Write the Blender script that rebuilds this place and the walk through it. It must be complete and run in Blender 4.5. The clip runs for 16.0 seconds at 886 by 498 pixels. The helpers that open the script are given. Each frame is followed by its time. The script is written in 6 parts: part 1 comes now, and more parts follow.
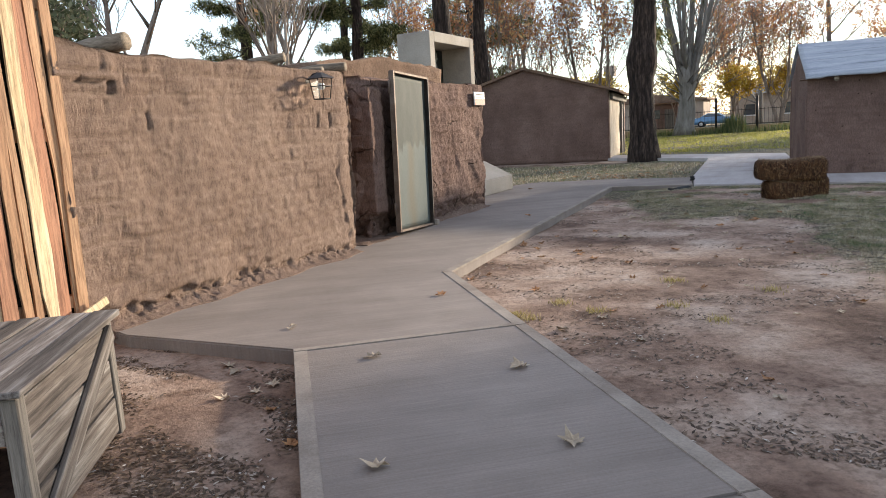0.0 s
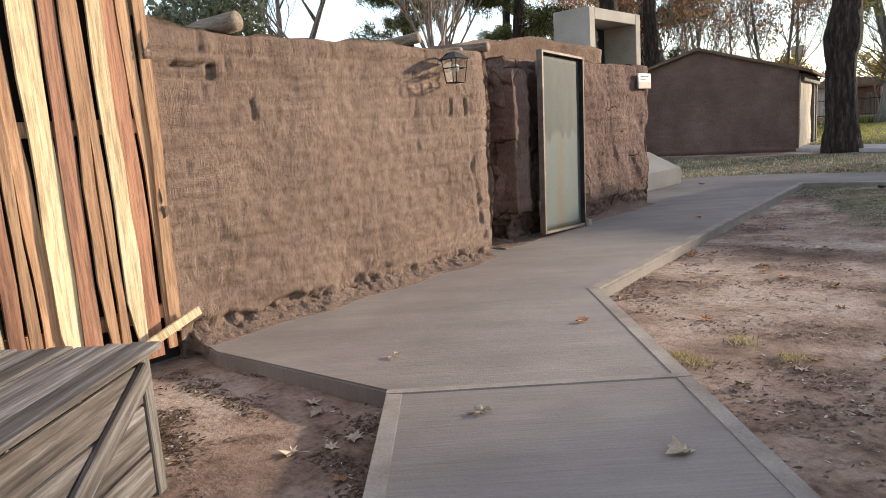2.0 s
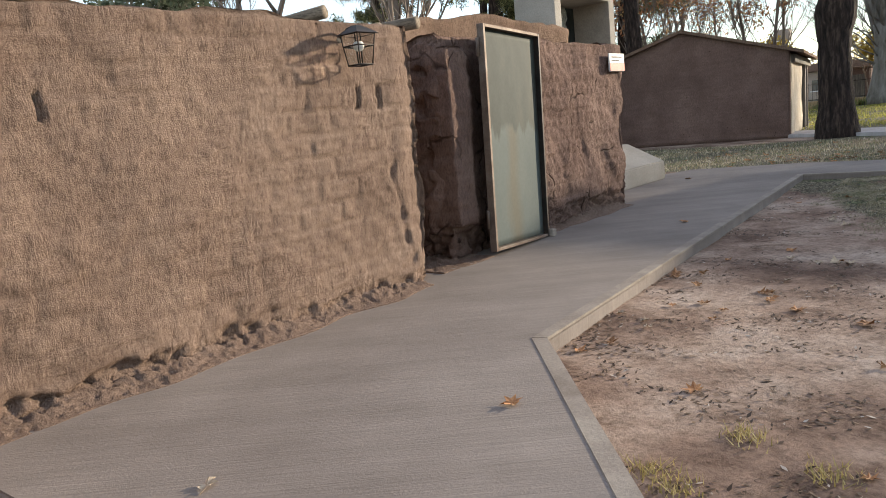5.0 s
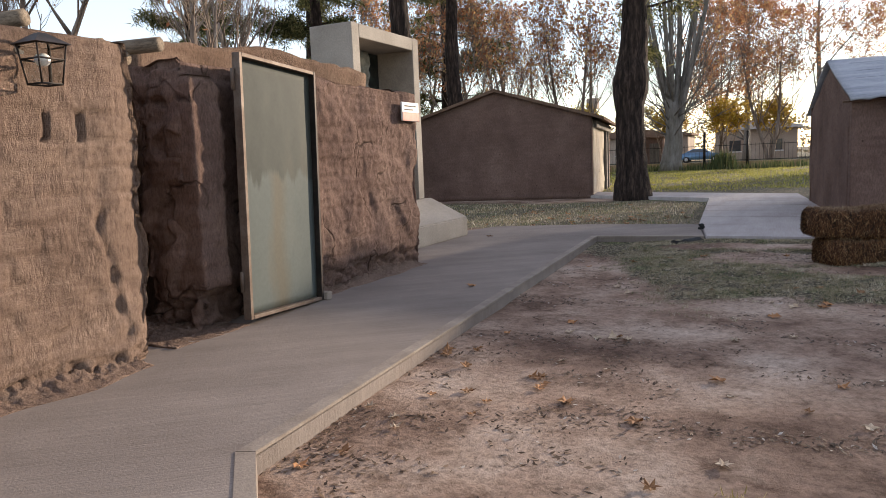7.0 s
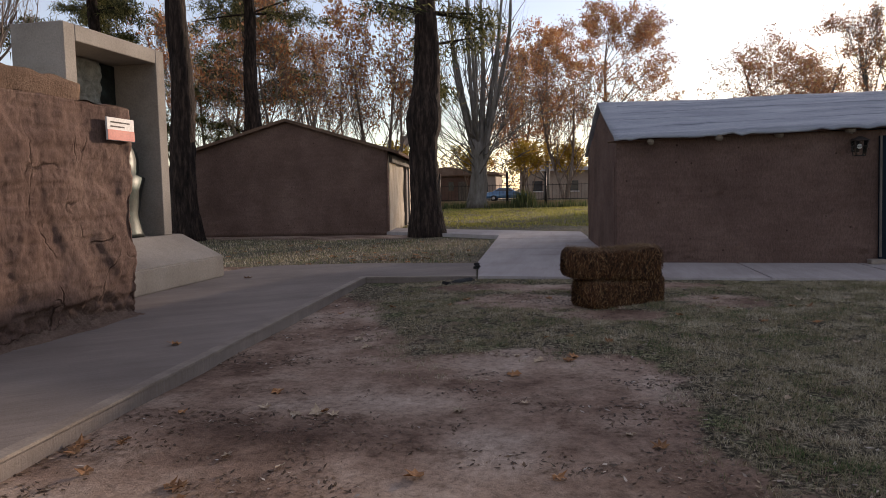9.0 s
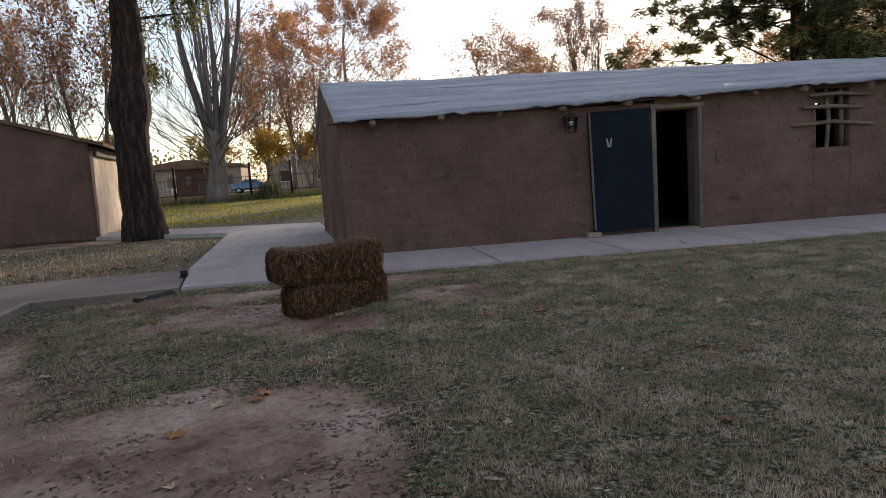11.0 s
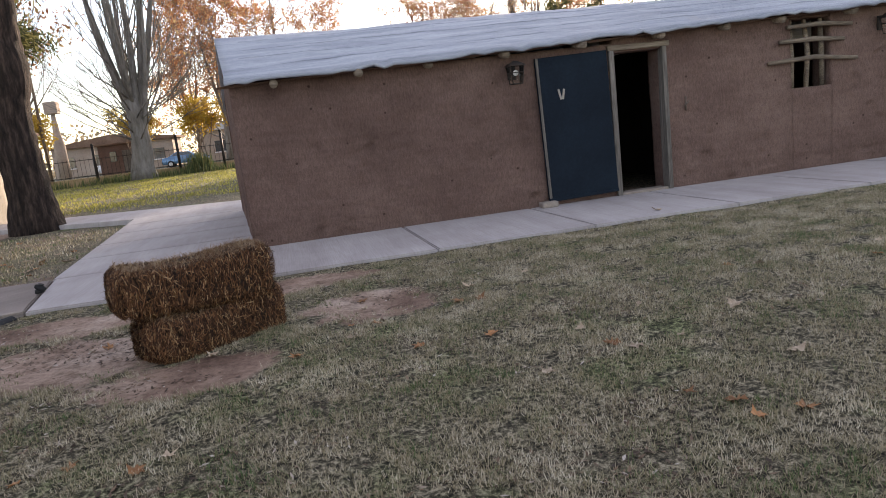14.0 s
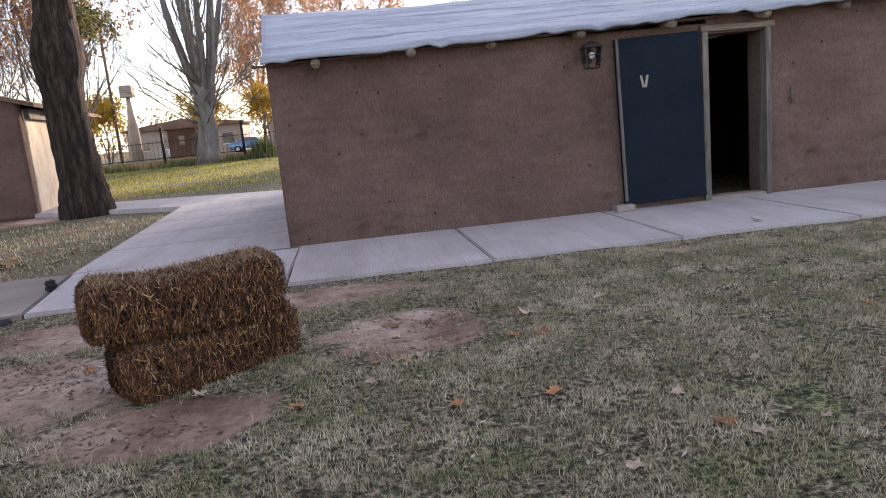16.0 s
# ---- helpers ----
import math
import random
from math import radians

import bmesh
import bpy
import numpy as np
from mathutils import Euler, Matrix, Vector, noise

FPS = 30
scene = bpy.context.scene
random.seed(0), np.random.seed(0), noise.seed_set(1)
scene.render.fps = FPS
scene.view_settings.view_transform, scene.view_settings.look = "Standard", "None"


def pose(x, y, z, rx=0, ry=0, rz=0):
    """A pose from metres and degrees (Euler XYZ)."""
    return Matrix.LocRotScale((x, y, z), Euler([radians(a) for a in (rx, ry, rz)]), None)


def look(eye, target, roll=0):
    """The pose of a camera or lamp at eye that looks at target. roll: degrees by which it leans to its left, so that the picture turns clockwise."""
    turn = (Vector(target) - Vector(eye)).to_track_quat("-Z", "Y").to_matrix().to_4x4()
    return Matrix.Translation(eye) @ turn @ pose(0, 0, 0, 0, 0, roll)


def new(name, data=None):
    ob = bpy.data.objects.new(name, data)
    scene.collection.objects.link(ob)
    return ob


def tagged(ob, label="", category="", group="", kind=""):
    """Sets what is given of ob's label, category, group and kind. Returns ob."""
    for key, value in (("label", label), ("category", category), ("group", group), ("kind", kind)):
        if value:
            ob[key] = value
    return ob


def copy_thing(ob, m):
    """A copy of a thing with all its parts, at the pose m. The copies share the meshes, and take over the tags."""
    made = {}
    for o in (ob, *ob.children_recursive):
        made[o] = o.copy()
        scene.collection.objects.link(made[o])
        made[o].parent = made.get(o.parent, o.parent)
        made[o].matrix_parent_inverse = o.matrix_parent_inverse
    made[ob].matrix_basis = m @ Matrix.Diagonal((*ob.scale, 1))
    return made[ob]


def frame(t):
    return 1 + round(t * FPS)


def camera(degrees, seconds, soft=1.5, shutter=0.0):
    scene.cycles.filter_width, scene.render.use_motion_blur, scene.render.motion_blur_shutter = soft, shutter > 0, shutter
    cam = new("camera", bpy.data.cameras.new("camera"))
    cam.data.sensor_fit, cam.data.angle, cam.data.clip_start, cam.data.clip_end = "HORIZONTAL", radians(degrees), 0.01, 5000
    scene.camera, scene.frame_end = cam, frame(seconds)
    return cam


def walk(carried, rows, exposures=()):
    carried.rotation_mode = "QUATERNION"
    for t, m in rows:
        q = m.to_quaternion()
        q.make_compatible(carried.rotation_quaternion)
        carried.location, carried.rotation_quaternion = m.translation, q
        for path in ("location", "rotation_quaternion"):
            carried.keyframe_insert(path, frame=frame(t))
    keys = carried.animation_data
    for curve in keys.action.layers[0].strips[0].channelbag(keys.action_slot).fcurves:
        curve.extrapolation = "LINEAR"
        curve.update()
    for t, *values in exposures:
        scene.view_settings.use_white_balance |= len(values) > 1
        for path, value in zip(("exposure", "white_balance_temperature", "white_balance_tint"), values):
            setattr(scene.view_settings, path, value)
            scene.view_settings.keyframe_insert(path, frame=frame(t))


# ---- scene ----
cam = camera(64.4, 16.0, soft=0.9)
PATH = [
    (0, (-0.633, 0.929, 1.326), (-1.56, 2.67, 0.994), -3.6),
    (0.5, (-0.747, 1.128, 1.333), (-1.859, 2.756, 0.999), -3.8),
    (1, (-0.84, 1.415, 1.317), (-2.04, 2.98, 0.982), -4.3),
    (1.5, (-0.907, 1.669, 1.306), (-2.165, 3.189, 0.977), -3.9),
    (2, (-1.022, 1.913, 1.305), (-2.319, 3.398, 0.973), -4.0),
    (2.5, (-1.118, 2.129, 1.31), (-2.426, 3.605, 0.982), -3.8),
    (3, (-1.192, 2.406, 1.299), (-2.504, 3.881, 0.976), -3.9),
    (3.2, (-1.221, 2.512, 1.297), (-2.535, 3.985, 0.977), -4.0),
    (5.3, (-1.572, 3.589, 1.254), (-2.833, 5.102, 0.907), -6.5),
    (5.5, (-1.576, 3.677, 1.263), (-2.799, 5.221, 0.915), -6.3),
    (6, (-1.605, 3.964, 1.269), (-2.695, 5.604, 0.916), -5.8),
    (6.5, (-1.628, 4.209, 1.267), (-2.584, 5.928, 0.906), -4.9),
    (7, (-1.578, 4.499, 1.229), (-2.462, 6.276, 0.98), -2.4),
    (7.5, (-1.511, 4.723, 1.197), (-2.392, 6.51, 1.034), 0.2),
    (8, (-1.449, 5.123, 1.188), (-2.189, 6.973, 1.018), 0.1),
    (8.5, (-1.358, 5.456, 1.191), (-1.896, 7.375, 1.024), 0.2),
    (9, (-1.168, 5.774, 1.166), (-1.577, 7.725, 1.001), -1.1),
    (9.5, (-1.073, 6.051, 1.161), (-1.378, 8.02, 0.989), -1.2),
    (10, (-0.986, 6.356, 1.141), (-1.08, 8.344, 0.943), -0.7),
    (10.2, (-0.93, 6.45, 1.148), (-0.924, 8.439, 0.941), -0.9),
    (12.3, (-0.425, 7.677, 1.158), (0.013, 9.611, 0.896), -7.3),
    (12.5, (-0.365, 7.769, 1.165), (0.075, 9.701, 0.895), -7.7),
    (13, (-0.265, 8.027, 1.194), (0.173, 9.957, 0.9), -7.9),
    (13.5, (-0.229, 8.248, 1.187), (0.174, 10.181, 0.868), -7.4),
    (14, (-0.23, 8.525, 1.199), (0.158, 10.455, 0.847), -6.7),
    (14.5, (-0.122, 8.764, 1.168), (0.177, 10.71, 0.815), -6.0),
    (15, (-0.034, 9.009, 1.178), (0.195, 10.963, 0.818), -5.8),
    (15.5, (-0.004, 9.256, 1.15), (0.217, 11.21, 0.788), -5.4),
    (16, (0.028, 9.505, 1.167), (0.242, 11.46, 0.808), -5.5),
]
EXPOSURES = [(0.0, 0.98, 6350, 10), (1.0, 0.98, 6350, 10), (3.0, 0.8, 6350, 10), (5.5, 0.82, 6350, 8), (6.5, 0.76, 6450, 11), (7.0, 0.68, 6600, 15), (7.5, 0.28, 6800, 20), (8.0, 0.12, 6800, 21), (8.5, -0.12, 6800, 20),
             (9.0, -0.1, 6800, 21), (10.0, 0.0, 6750, 20), (10.5, 0.1, 6750, 18), (12.5, 0.5, 6750, 17), (13.0, 0.58, 6750, 17), (13.5, 0.88, 6800, 17), (14.0, 1.15, 6850, 18), (14.5, 1.3, 6750, 20),
             (15.0, 1.34, 6650, 21), (16.0, 1.3, 6600, 22)]
walk(cam, [(t, look(eye, target, roll)) for t, eye, target, roll in PATH], EXPOSURES)

# ---- world, sun, exposure ----
SUN_AZ, SUN_EL = 27.0, 13.1     # degrees to the right of +y, and above the horizon
world = bpy.data.worlds.new("world")
scene.world = world
world.use_nodes = True
wn = world.node_tree.nodes
sky = wn.new("ShaderNodeTexSky")
sky.sky_type, sky.sun_disc = "NISHITA", False
sky.sun_elevation, sky.sun_rotation = radians(SUN_EL), radians(SUN_AZ)
sky.air_density, sky.dust_density, sky.ozone_density = 1.0, 0.3, 1.5
wn["Background"].inputs["Strength"].default_value = 0.15
world.node_tree.links.new(sky.outputs[0], wn["Background"].inputs["Color"])
veil = wn.new("ShaderNodeBackground")       # thin high cloud over the whole sky
veil.inputs["Color"].default_value, veil.inputs["Strength"].default_value = (1.0, 0.95, 0.962, 1), 0.27
both = wn.new("ShaderNodeAddShader")
world.node_tree.links.new(wn["Background"].outputs[0], both.inputs[0])
world.node_tree.links.new(veil.outputs[0], both.inputs[1])
world.node_tree.links.new(both.outputs[0], wn["World Output"].inputs["Surface"])
sun = new("sun", bpy.data.lights.new("sun", "SUN"))
sun.data.energy, sun.data.angle, sun.data.color = 5.0, radians(1.6), (1.0, 0.85, 0.65)
az, el = radians(SUN_AZ), radians(SUN_EL)
SUN_DIR = Vector((math.sin(az) * math.cos(el), math.cos(az) * math.cos(el), math.sin(el)))
sun.matrix_world = look(SUN_DIR * 60, (0, 0, 0))


# ---- materials ----
def ramp(nt, fac, stops):
    r = nt.nodes.new("ShaderNodeValToRGB")
    els = r.color_ramp.elements
    while len(els) < len(stops):
        els.new(0.5)
    for e, (p, c) in zip(els, stops):
        e.position, e.color = p, (*c, 1)
    nt.links.new(fac, r.inputs[0])
    return r.outputs[0]


def noise_out(nt, vec, scale, detail=6, rough=0.6):
    n = nt.nodes.new("ShaderNodeTexNoise")
    n.inputs["Scale"].default_value, n.inputs["Detail"].default_value, n.inputs["Roughness"].default_value = scale, detail, rough
    nt.links.new(vec, n.inputs["Vector"])
    return n.outputs[0]


def mixed(nt, fac, a, b, mode="MIX"):
    m = nt.nodes.new("ShaderNodeMix")
    m.data_type, m.blend_type = "RGBA", mode
    for src, sock in ((fac, m.inputs[0]), (a, m.inputs[6]), (b, m.inputs[7])):
        if isinstance(src, (int, float)):
            sock.default_value = src
        elif isinstance(src, tuple):
            sock.default_value = (*src, 1)
        else:
            nt.links.new(src, sock)
    return m.outputs[2]


def scaled(nt, vec, s):
    m = nt.nodes.new("ShaderNodeVectorMath")
    m.operation = "MULTIPLY"
    m.inputs[1].default_value = s
    nt.links.new(vec, m.inputs[0])
    return m.outputs[0]


def start(name):
    m = bpy.data.materials.new(name)
    m.use_nodes = True
    nt = m.node_tree
    tc = nt.nodes.new("ShaderNodeTexCoord")
    return m, nt, tc.outputs["Object"], nt.nodes["Principled BSDF"]


def bump(nt, bsdf, height, strength, dist):
    b = nt.nodes.new("ShaderNodeBump")
    b.inputs["Strength"].default_value, b.inputs["Distance"].default_value = strength, dist
    nt.links.new(height, b.inputs["Height"])
    nt.links.new(b.outputs[0], bsdf.inputs["Normal"])


def surface(name, dark, mid, light, big=1.5, fine=40.0, rough=0.9, metal=0.0, relief=0.4, depth=0.01, stretch=(1, 1, 1), vary=0.0, spec=0.3):
    """A material with large stains and fine grain, at two scales, and a fine relief."""
    m, nt, vec, bsdf = start(name)
    v = scaled(nt, vec, stretch)
    a = noise_out(nt, v, big, 5)
    b = noise_out(nt, v, fine, 8, 0.7)
    col = ramp(nt, a, [(0.3, dark), (0.5, mid), (0.72, light)])
    grain = ramp(nt, b, [(0.25, (0.62, 0.62, 0.62)), (0.7, (1.12, 1.12, 1.12))])
    col = mixed(nt, 0.8, col, grain, "MULTIPLY")
    if vary:
        info = nt.nodes.new("ShaderNodeObjectInfo")
        tint = ramp(nt, info.outputs["Random"], [(0.0, (1 - vary, 1 - vary, 1 - vary)), (1.0, (1 + vary, 1 + vary * 0.9, 1 + vary * 0.8))])
        col = mixed(nt, 1.0, col, tint, "MULTIPLY")
    nt.links.new(col, bsdf.inputs["Base Color"])
    bsdf.inputs["Roughness"].default_value, bsdf.inputs["Metallic"].default_value = rough, metal
    bsdf.inputs["Specular IOR Level"].default_value = spec
    if relief:
        bump(nt, bsdf, b, relief, depth)
    return m


def leafy(name, stops, through_light=0.35, rough=0.6, clump=0.0):
    """Leaves: colour varied from clump to clump, some light let through."""
    m, nt, vec, bsdf = start(name)
    geo = nt.nodes.new("ShaderNodeNewGeometry")
    fac = geo.outputs["Random Per Island"]
    if clump:
        mix = nt.nodes.new("ShaderNodeMath")
        mix.operation = "MULTIPLY_ADD"
        nt.links.new(fac, mix.inputs[0])
        mix.inputs[1].default_value = 0.55
        spread = ramp(nt, noise_out(nt, vec, clump, 4, 0.6), [(0.32, (0, 0, 0)), (0.68, (0.55, 0.55, 0.55))])
        nt.links.new(spread, mix.inputs[2])
        fac = mix.outputs[0]
    col = ramp(nt, fac, stops)
    nt.links.new(col, bsdf.inputs["Base Color"])
    bsdf.inputs["Roughness"].default_value = rough
    bsdf.inputs["Specular IOR Level"].default_value = 0.2
    tr = nt.nodes.new("ShaderNodeBsdfTranslucent")
    nt.links.new(col, tr.inputs["Color"])
    mx = nt.nodes.new("ShaderNodeMixShader")
    mx.inputs[0].default_value = through_light
    nt.links.new(bsdf.outputs[0], mx.inputs[1])
    nt.links.new(tr.outputs[0], mx.inputs[2])
    nt.links.new(mx.outputs[0], nt.nodes["Material Output"].inputs["Surface"])
    return m


def adobe_material(name, dark, mid, light, streak=1.0, crack=0.0, spots=0.0):
    """Mud plaster: rain-streaked grain with hollows shaded in colour, stains, faint courses, cracks and dark dots for
    small holes.
    """
    m, nt, vec, bsdf = start(name)
    a = noise_out(nt, vec, 0.9, 6, 0.6)
    b = noise_out(nt, scaled(nt, vec, (1, 1, 0.3)), 58, 8, 0.75)
    c = noise_out(nt, scaled(nt, vec, (1.0, 1.0, 5.0)), 2.6, 6, 0.65)
    g = noise_out(nt, vec, 120, 4, 0.7)
    col = ramp(nt, a, [(0.28, dark), (0.5, mid), (0.75, light)])
    # Also darkens the hollows of the streaked relief, in place of their shade.
    col = mixed(nt, 0.8 * streak, col, ramp(nt, b, [(0.38, (0.62, 0.6, 0.58)), (0.5, (0.96, 0.95, 0.94)), (0.62, (1.18, 1.17, 1.16))]), "MULTIPLY")
    col = mixed(nt, 0.55, col, ramp(nt, c, [(0.3, (0.8, 0.76, 0.75)), (0.68, (1.12, 1.12, 1.1))]), "MULTIPLY")
    col = mixed(nt, 0.5, col, ramp(nt, g, [(0.36, (0.6, 0.59, 0.58)), (0.62, (1.2, 1.2, 1.2))]), "MULTIPLY")
    h = mixed(nt, 0.3, mixed(nt, 0.35, b, c), g)
    if crack:
        bent = nt.nodes.new("ShaderNodeVectorMath")
        bent.operation = "MULTIPLY_ADD"
        tex = nt.nodes.new("ShaderNodeTexNoise")
        tex.inputs["Scale"].default_value = 2.5
        nt.links.new(vec, tex.inputs["Vector"])
        nt.links.new(tex.outputs["Color"], bent.inputs[0])
        bent.inputs[1].default_value = (0.5, 0.5, 0.5)
        nt.links.new(vec, bent.inputs[2])
        vo = nt.nodes.new("ShaderNodeTexVoronoi")
        vo.feature = "DISTANCE_TO_EDGE"
        vo.inputs["Scale"].default_value = 1.7
        nt.links.new(scaled(nt, bent.outputs[0], (1, 1, 0.7)), vo.inputs["Vector"])
        line = ramp(nt, vo.outputs["Distance"], [(0.0, (0, 0, 0)), (0.028, (1, 1, 1))])
        where = ramp(nt, noise_out(nt, vec, 1.6, 3), [(0.5, (0, 0, 0)), (0.58, (1, 1, 1))])
        gate = mixed(nt, where, (1.0, 1.0, 1.0), line)
        col = mixed(nt, crack, col, mixed(nt, gate, (0.25, 0.22, 0.2), (1.0, 1.0, 1.0)), "MULTIPLY")
        h = mixed(nt, 0.35, h, gate)
    # Dark dots painted for the shade inside small holes; no relief goes with them.
    if spots:
        vo = nt.nodes.new("ShaderNodeTexVoronoi")
        vo.inputs["Scale"].default_value = 4.2
        nt.links.new(vec, vo.inputs["Vector"])
        dot = ramp(nt, vo.outputs["Distance"], [(0.045, (0.35, 0.3, 0.28)), (0.085, (1, 1, 1))])
        col = mixed(nt, spots, col, dot, "MULTIPLY")
    nt.links.new(col, bsdf.inputs["Base Color"])
    bsdf.inputs["Roughness"].default_value = 0.95
    bsdf.inputs["Specular IOR Level"].default_value = 0.15
    bump(nt, bsdf, h, 1.0 * streak, 0.042)
    return m


def ground_material():
    """Bare trodden earth and short dry grass, laid by the mask that the sheet carries."""
    m, nt, vec, bsdf = start("earth_and_turf")
    a = noise_out(nt, vec, 0.9, 6)
    b = noise_out(nt, vec, 26, 10, 0.75)
    c = noise_out(nt, vec, 5.5, 8, 0.7)
    soil = ramp(nt, a, [(0.34, (0.13, 0.08, 0.058)), (0.46, (0.255, 0.17, 0.126)), (0.54, (0.34, 0.245, 0.187)), (0.64, (0.43, 0.332, 0.265))])
    soil = mixed(nt, 0.85, soil, ramp(nt, c, [(0.34, (0.45, 0.4, 0.37)), (0.46, (0.88, 0.87, 0.86)), (0.68, (1.15, 1.15, 1.15))]), "MULTIPLY")
    turf = ramp(nt, noise_out(nt, vec, 30, 8, 0.8), [(0.4, (0.01, 0.009, 0.006)), (0.5, (0.085, 0.072, 0.045)), (0.6, (0.34, 0.29, 0.2))])
    turf = mixed(nt, ramp(nt, noise_out(nt, vec, 1.7, 5, 0.6), [(0.52, (0, 0, 0)), (0.64, (0.75, 0.75, 0.75))]), turf, mixed(nt, 1.0, turf, (0.72, 0.95, 0.6), "MULTIPLY"))
    at = nt.nodes.new("ShaderNodeAttribute")
    at.attribute_name = "turf"
    add = nt.nodes.new("ShaderNodeMath")
    add.operation = "MULTIPLY_ADD"
    nt.links.new(c, add.inputs[0])
    add.inputs[1].default_value = 0.9
    nt.links.new(at.outputs["Fac"], add.inputs[2])
    fac = ramp(nt, add.outputs[0], [(0.82, (0, 0, 0)), (1.02, (1, 1, 1))])
    col = mixed(nt, fac, soil, turf)
    col = mixed(nt, 0.7, col, ramp(nt, b, [(0.36, (0.5, 0.49, 0.48)), (0.5, (0.98, 0.98, 0.98)), (0.64, (1.28, 1.28, 1.28))]), "MULTIPLY")
    nt.links.new(col, bsdf.inputs["Base Color"])
    bsdf.inputs["Roughness"].default_value = 0.95
    bsdf.inputs["Specular IOR Level"].default_value = 0.15
    bump(nt, bsdf, mixed(nt, 0.5, b, c), 1.0, 0.03)
    return m


def wood_material(name, dark, mid, light, axis=2, rough=0.75, vary=0.25):
    """Sawn boards: grain drawn out along one axis, each board its own tone."""
    s = [14.0, 14.0, 14.0]
    s[axis] = 0.8
    m, nt, vec, bsdf = start(name)
    info = nt.nodes.new("ShaderNodeObjectInfo")
    off = nt.nodes.new("ShaderNodeVectorMath")
    off.operation = "MULTIPLY_ADD"
    nt.links.new(info.outputs["Random"], off.inputs[0])
    off.inputs[1].default_value = (37, 53, 71)
    nt.links.new(vec, off.inputs[2])
    v = scaled(nt, off.outputs[0], s)
    a = noise_out(nt, v, 1.0, 6, 0.65)
    b = noise_out(nt, v, 5.0, 8, 0.7)
    col = ramp(nt, a, [(0.3, dark), (0.5, mid), (0.7, light)])
    col = mixed(nt, 0.7, col, ramp(nt, b, [(0.4, (0.45, 0.42, 0.4)), (0.52, (0.98, 0.98, 0.98)), (0.62, (1.2, 1.2, 1.2))]), "MULTIPLY")
    tint = ramp(nt, info.outputs["Random"], [(0, (1 - vary, 1 - vary, 1 - vary)), (1, (1 + vary, 1 + vary, 1 + vary))])
    col = mixed(nt, 1.0, col, tint, "MULTIPLY")
    nt.links.new(col, bsdf.inputs["Base Color"])
    bsdf.inputs["Roughness"].default_value = rough
    bump(nt, bsdf, b, 0.5, 0.006)
    return m


def broom_concrete(name, dark, mid, light, turn):
    """Concrete drawn with a broom: fine parallel scratches, stains, grit."""
    m, nt, vec, bsdf = start(name)
    rot = nt.nodes.new("ShaderNodeVectorRotate")
    rot.rotation_type = "Z_AXIS"
    rot.inputs["Angle"].default_value = radians(turn)
    nt.links.new(vec, rot.inputs["Vector"])
    lines = noise_out(nt, scaled(nt, rot.outputs[0], (2.2, 75, 1)), 1.0, 5, 0.6)
    a = noise_out(nt, vec, 0.55, 6, 0.65)
    b = noise_out(nt, vec, 70, 6, 0.75)
    c = noise_out(nt, scaled(nt, rot.outputs[0], (0.5, 3.5, 1)), 1.0, 5, 0.6)
    col = ramp(nt, a, [(0.3, dark), (0.5, mid), (0.72, light)])
    col = mixed(nt, 0.6, col, ramp(nt, b, [(0.25, (0.72, 0.71, 0.7)), (0.7, (1.1, 1.1, 1.1))]), "MULTIPLY")
    col = mixed(nt, 0.6, col, ramp(nt, lines, [(0.3, (0.78, 0.77, 0.76)), (0.65, (1.1, 1.1, 1.1))]), "MULTIPLY")
    col = mixed(nt, 0.8, col, ramp(nt, c, [(0.3, (0.82, 0.8, 0.78)), (0.7, (1.1, 1.1, 1.09))]), "MULTIPLY")
    nt.links.new(col, bsdf.inputs["Base Color"])
    bsdf.inputs["Roughness"].default_value = 0.88
    bsdf.inputs["Specular IOR Level"].default_value = 0.25
    bump(nt, bsdf, mixed(nt, 0.5, lines, b), 0.6, 0.01)
    return m


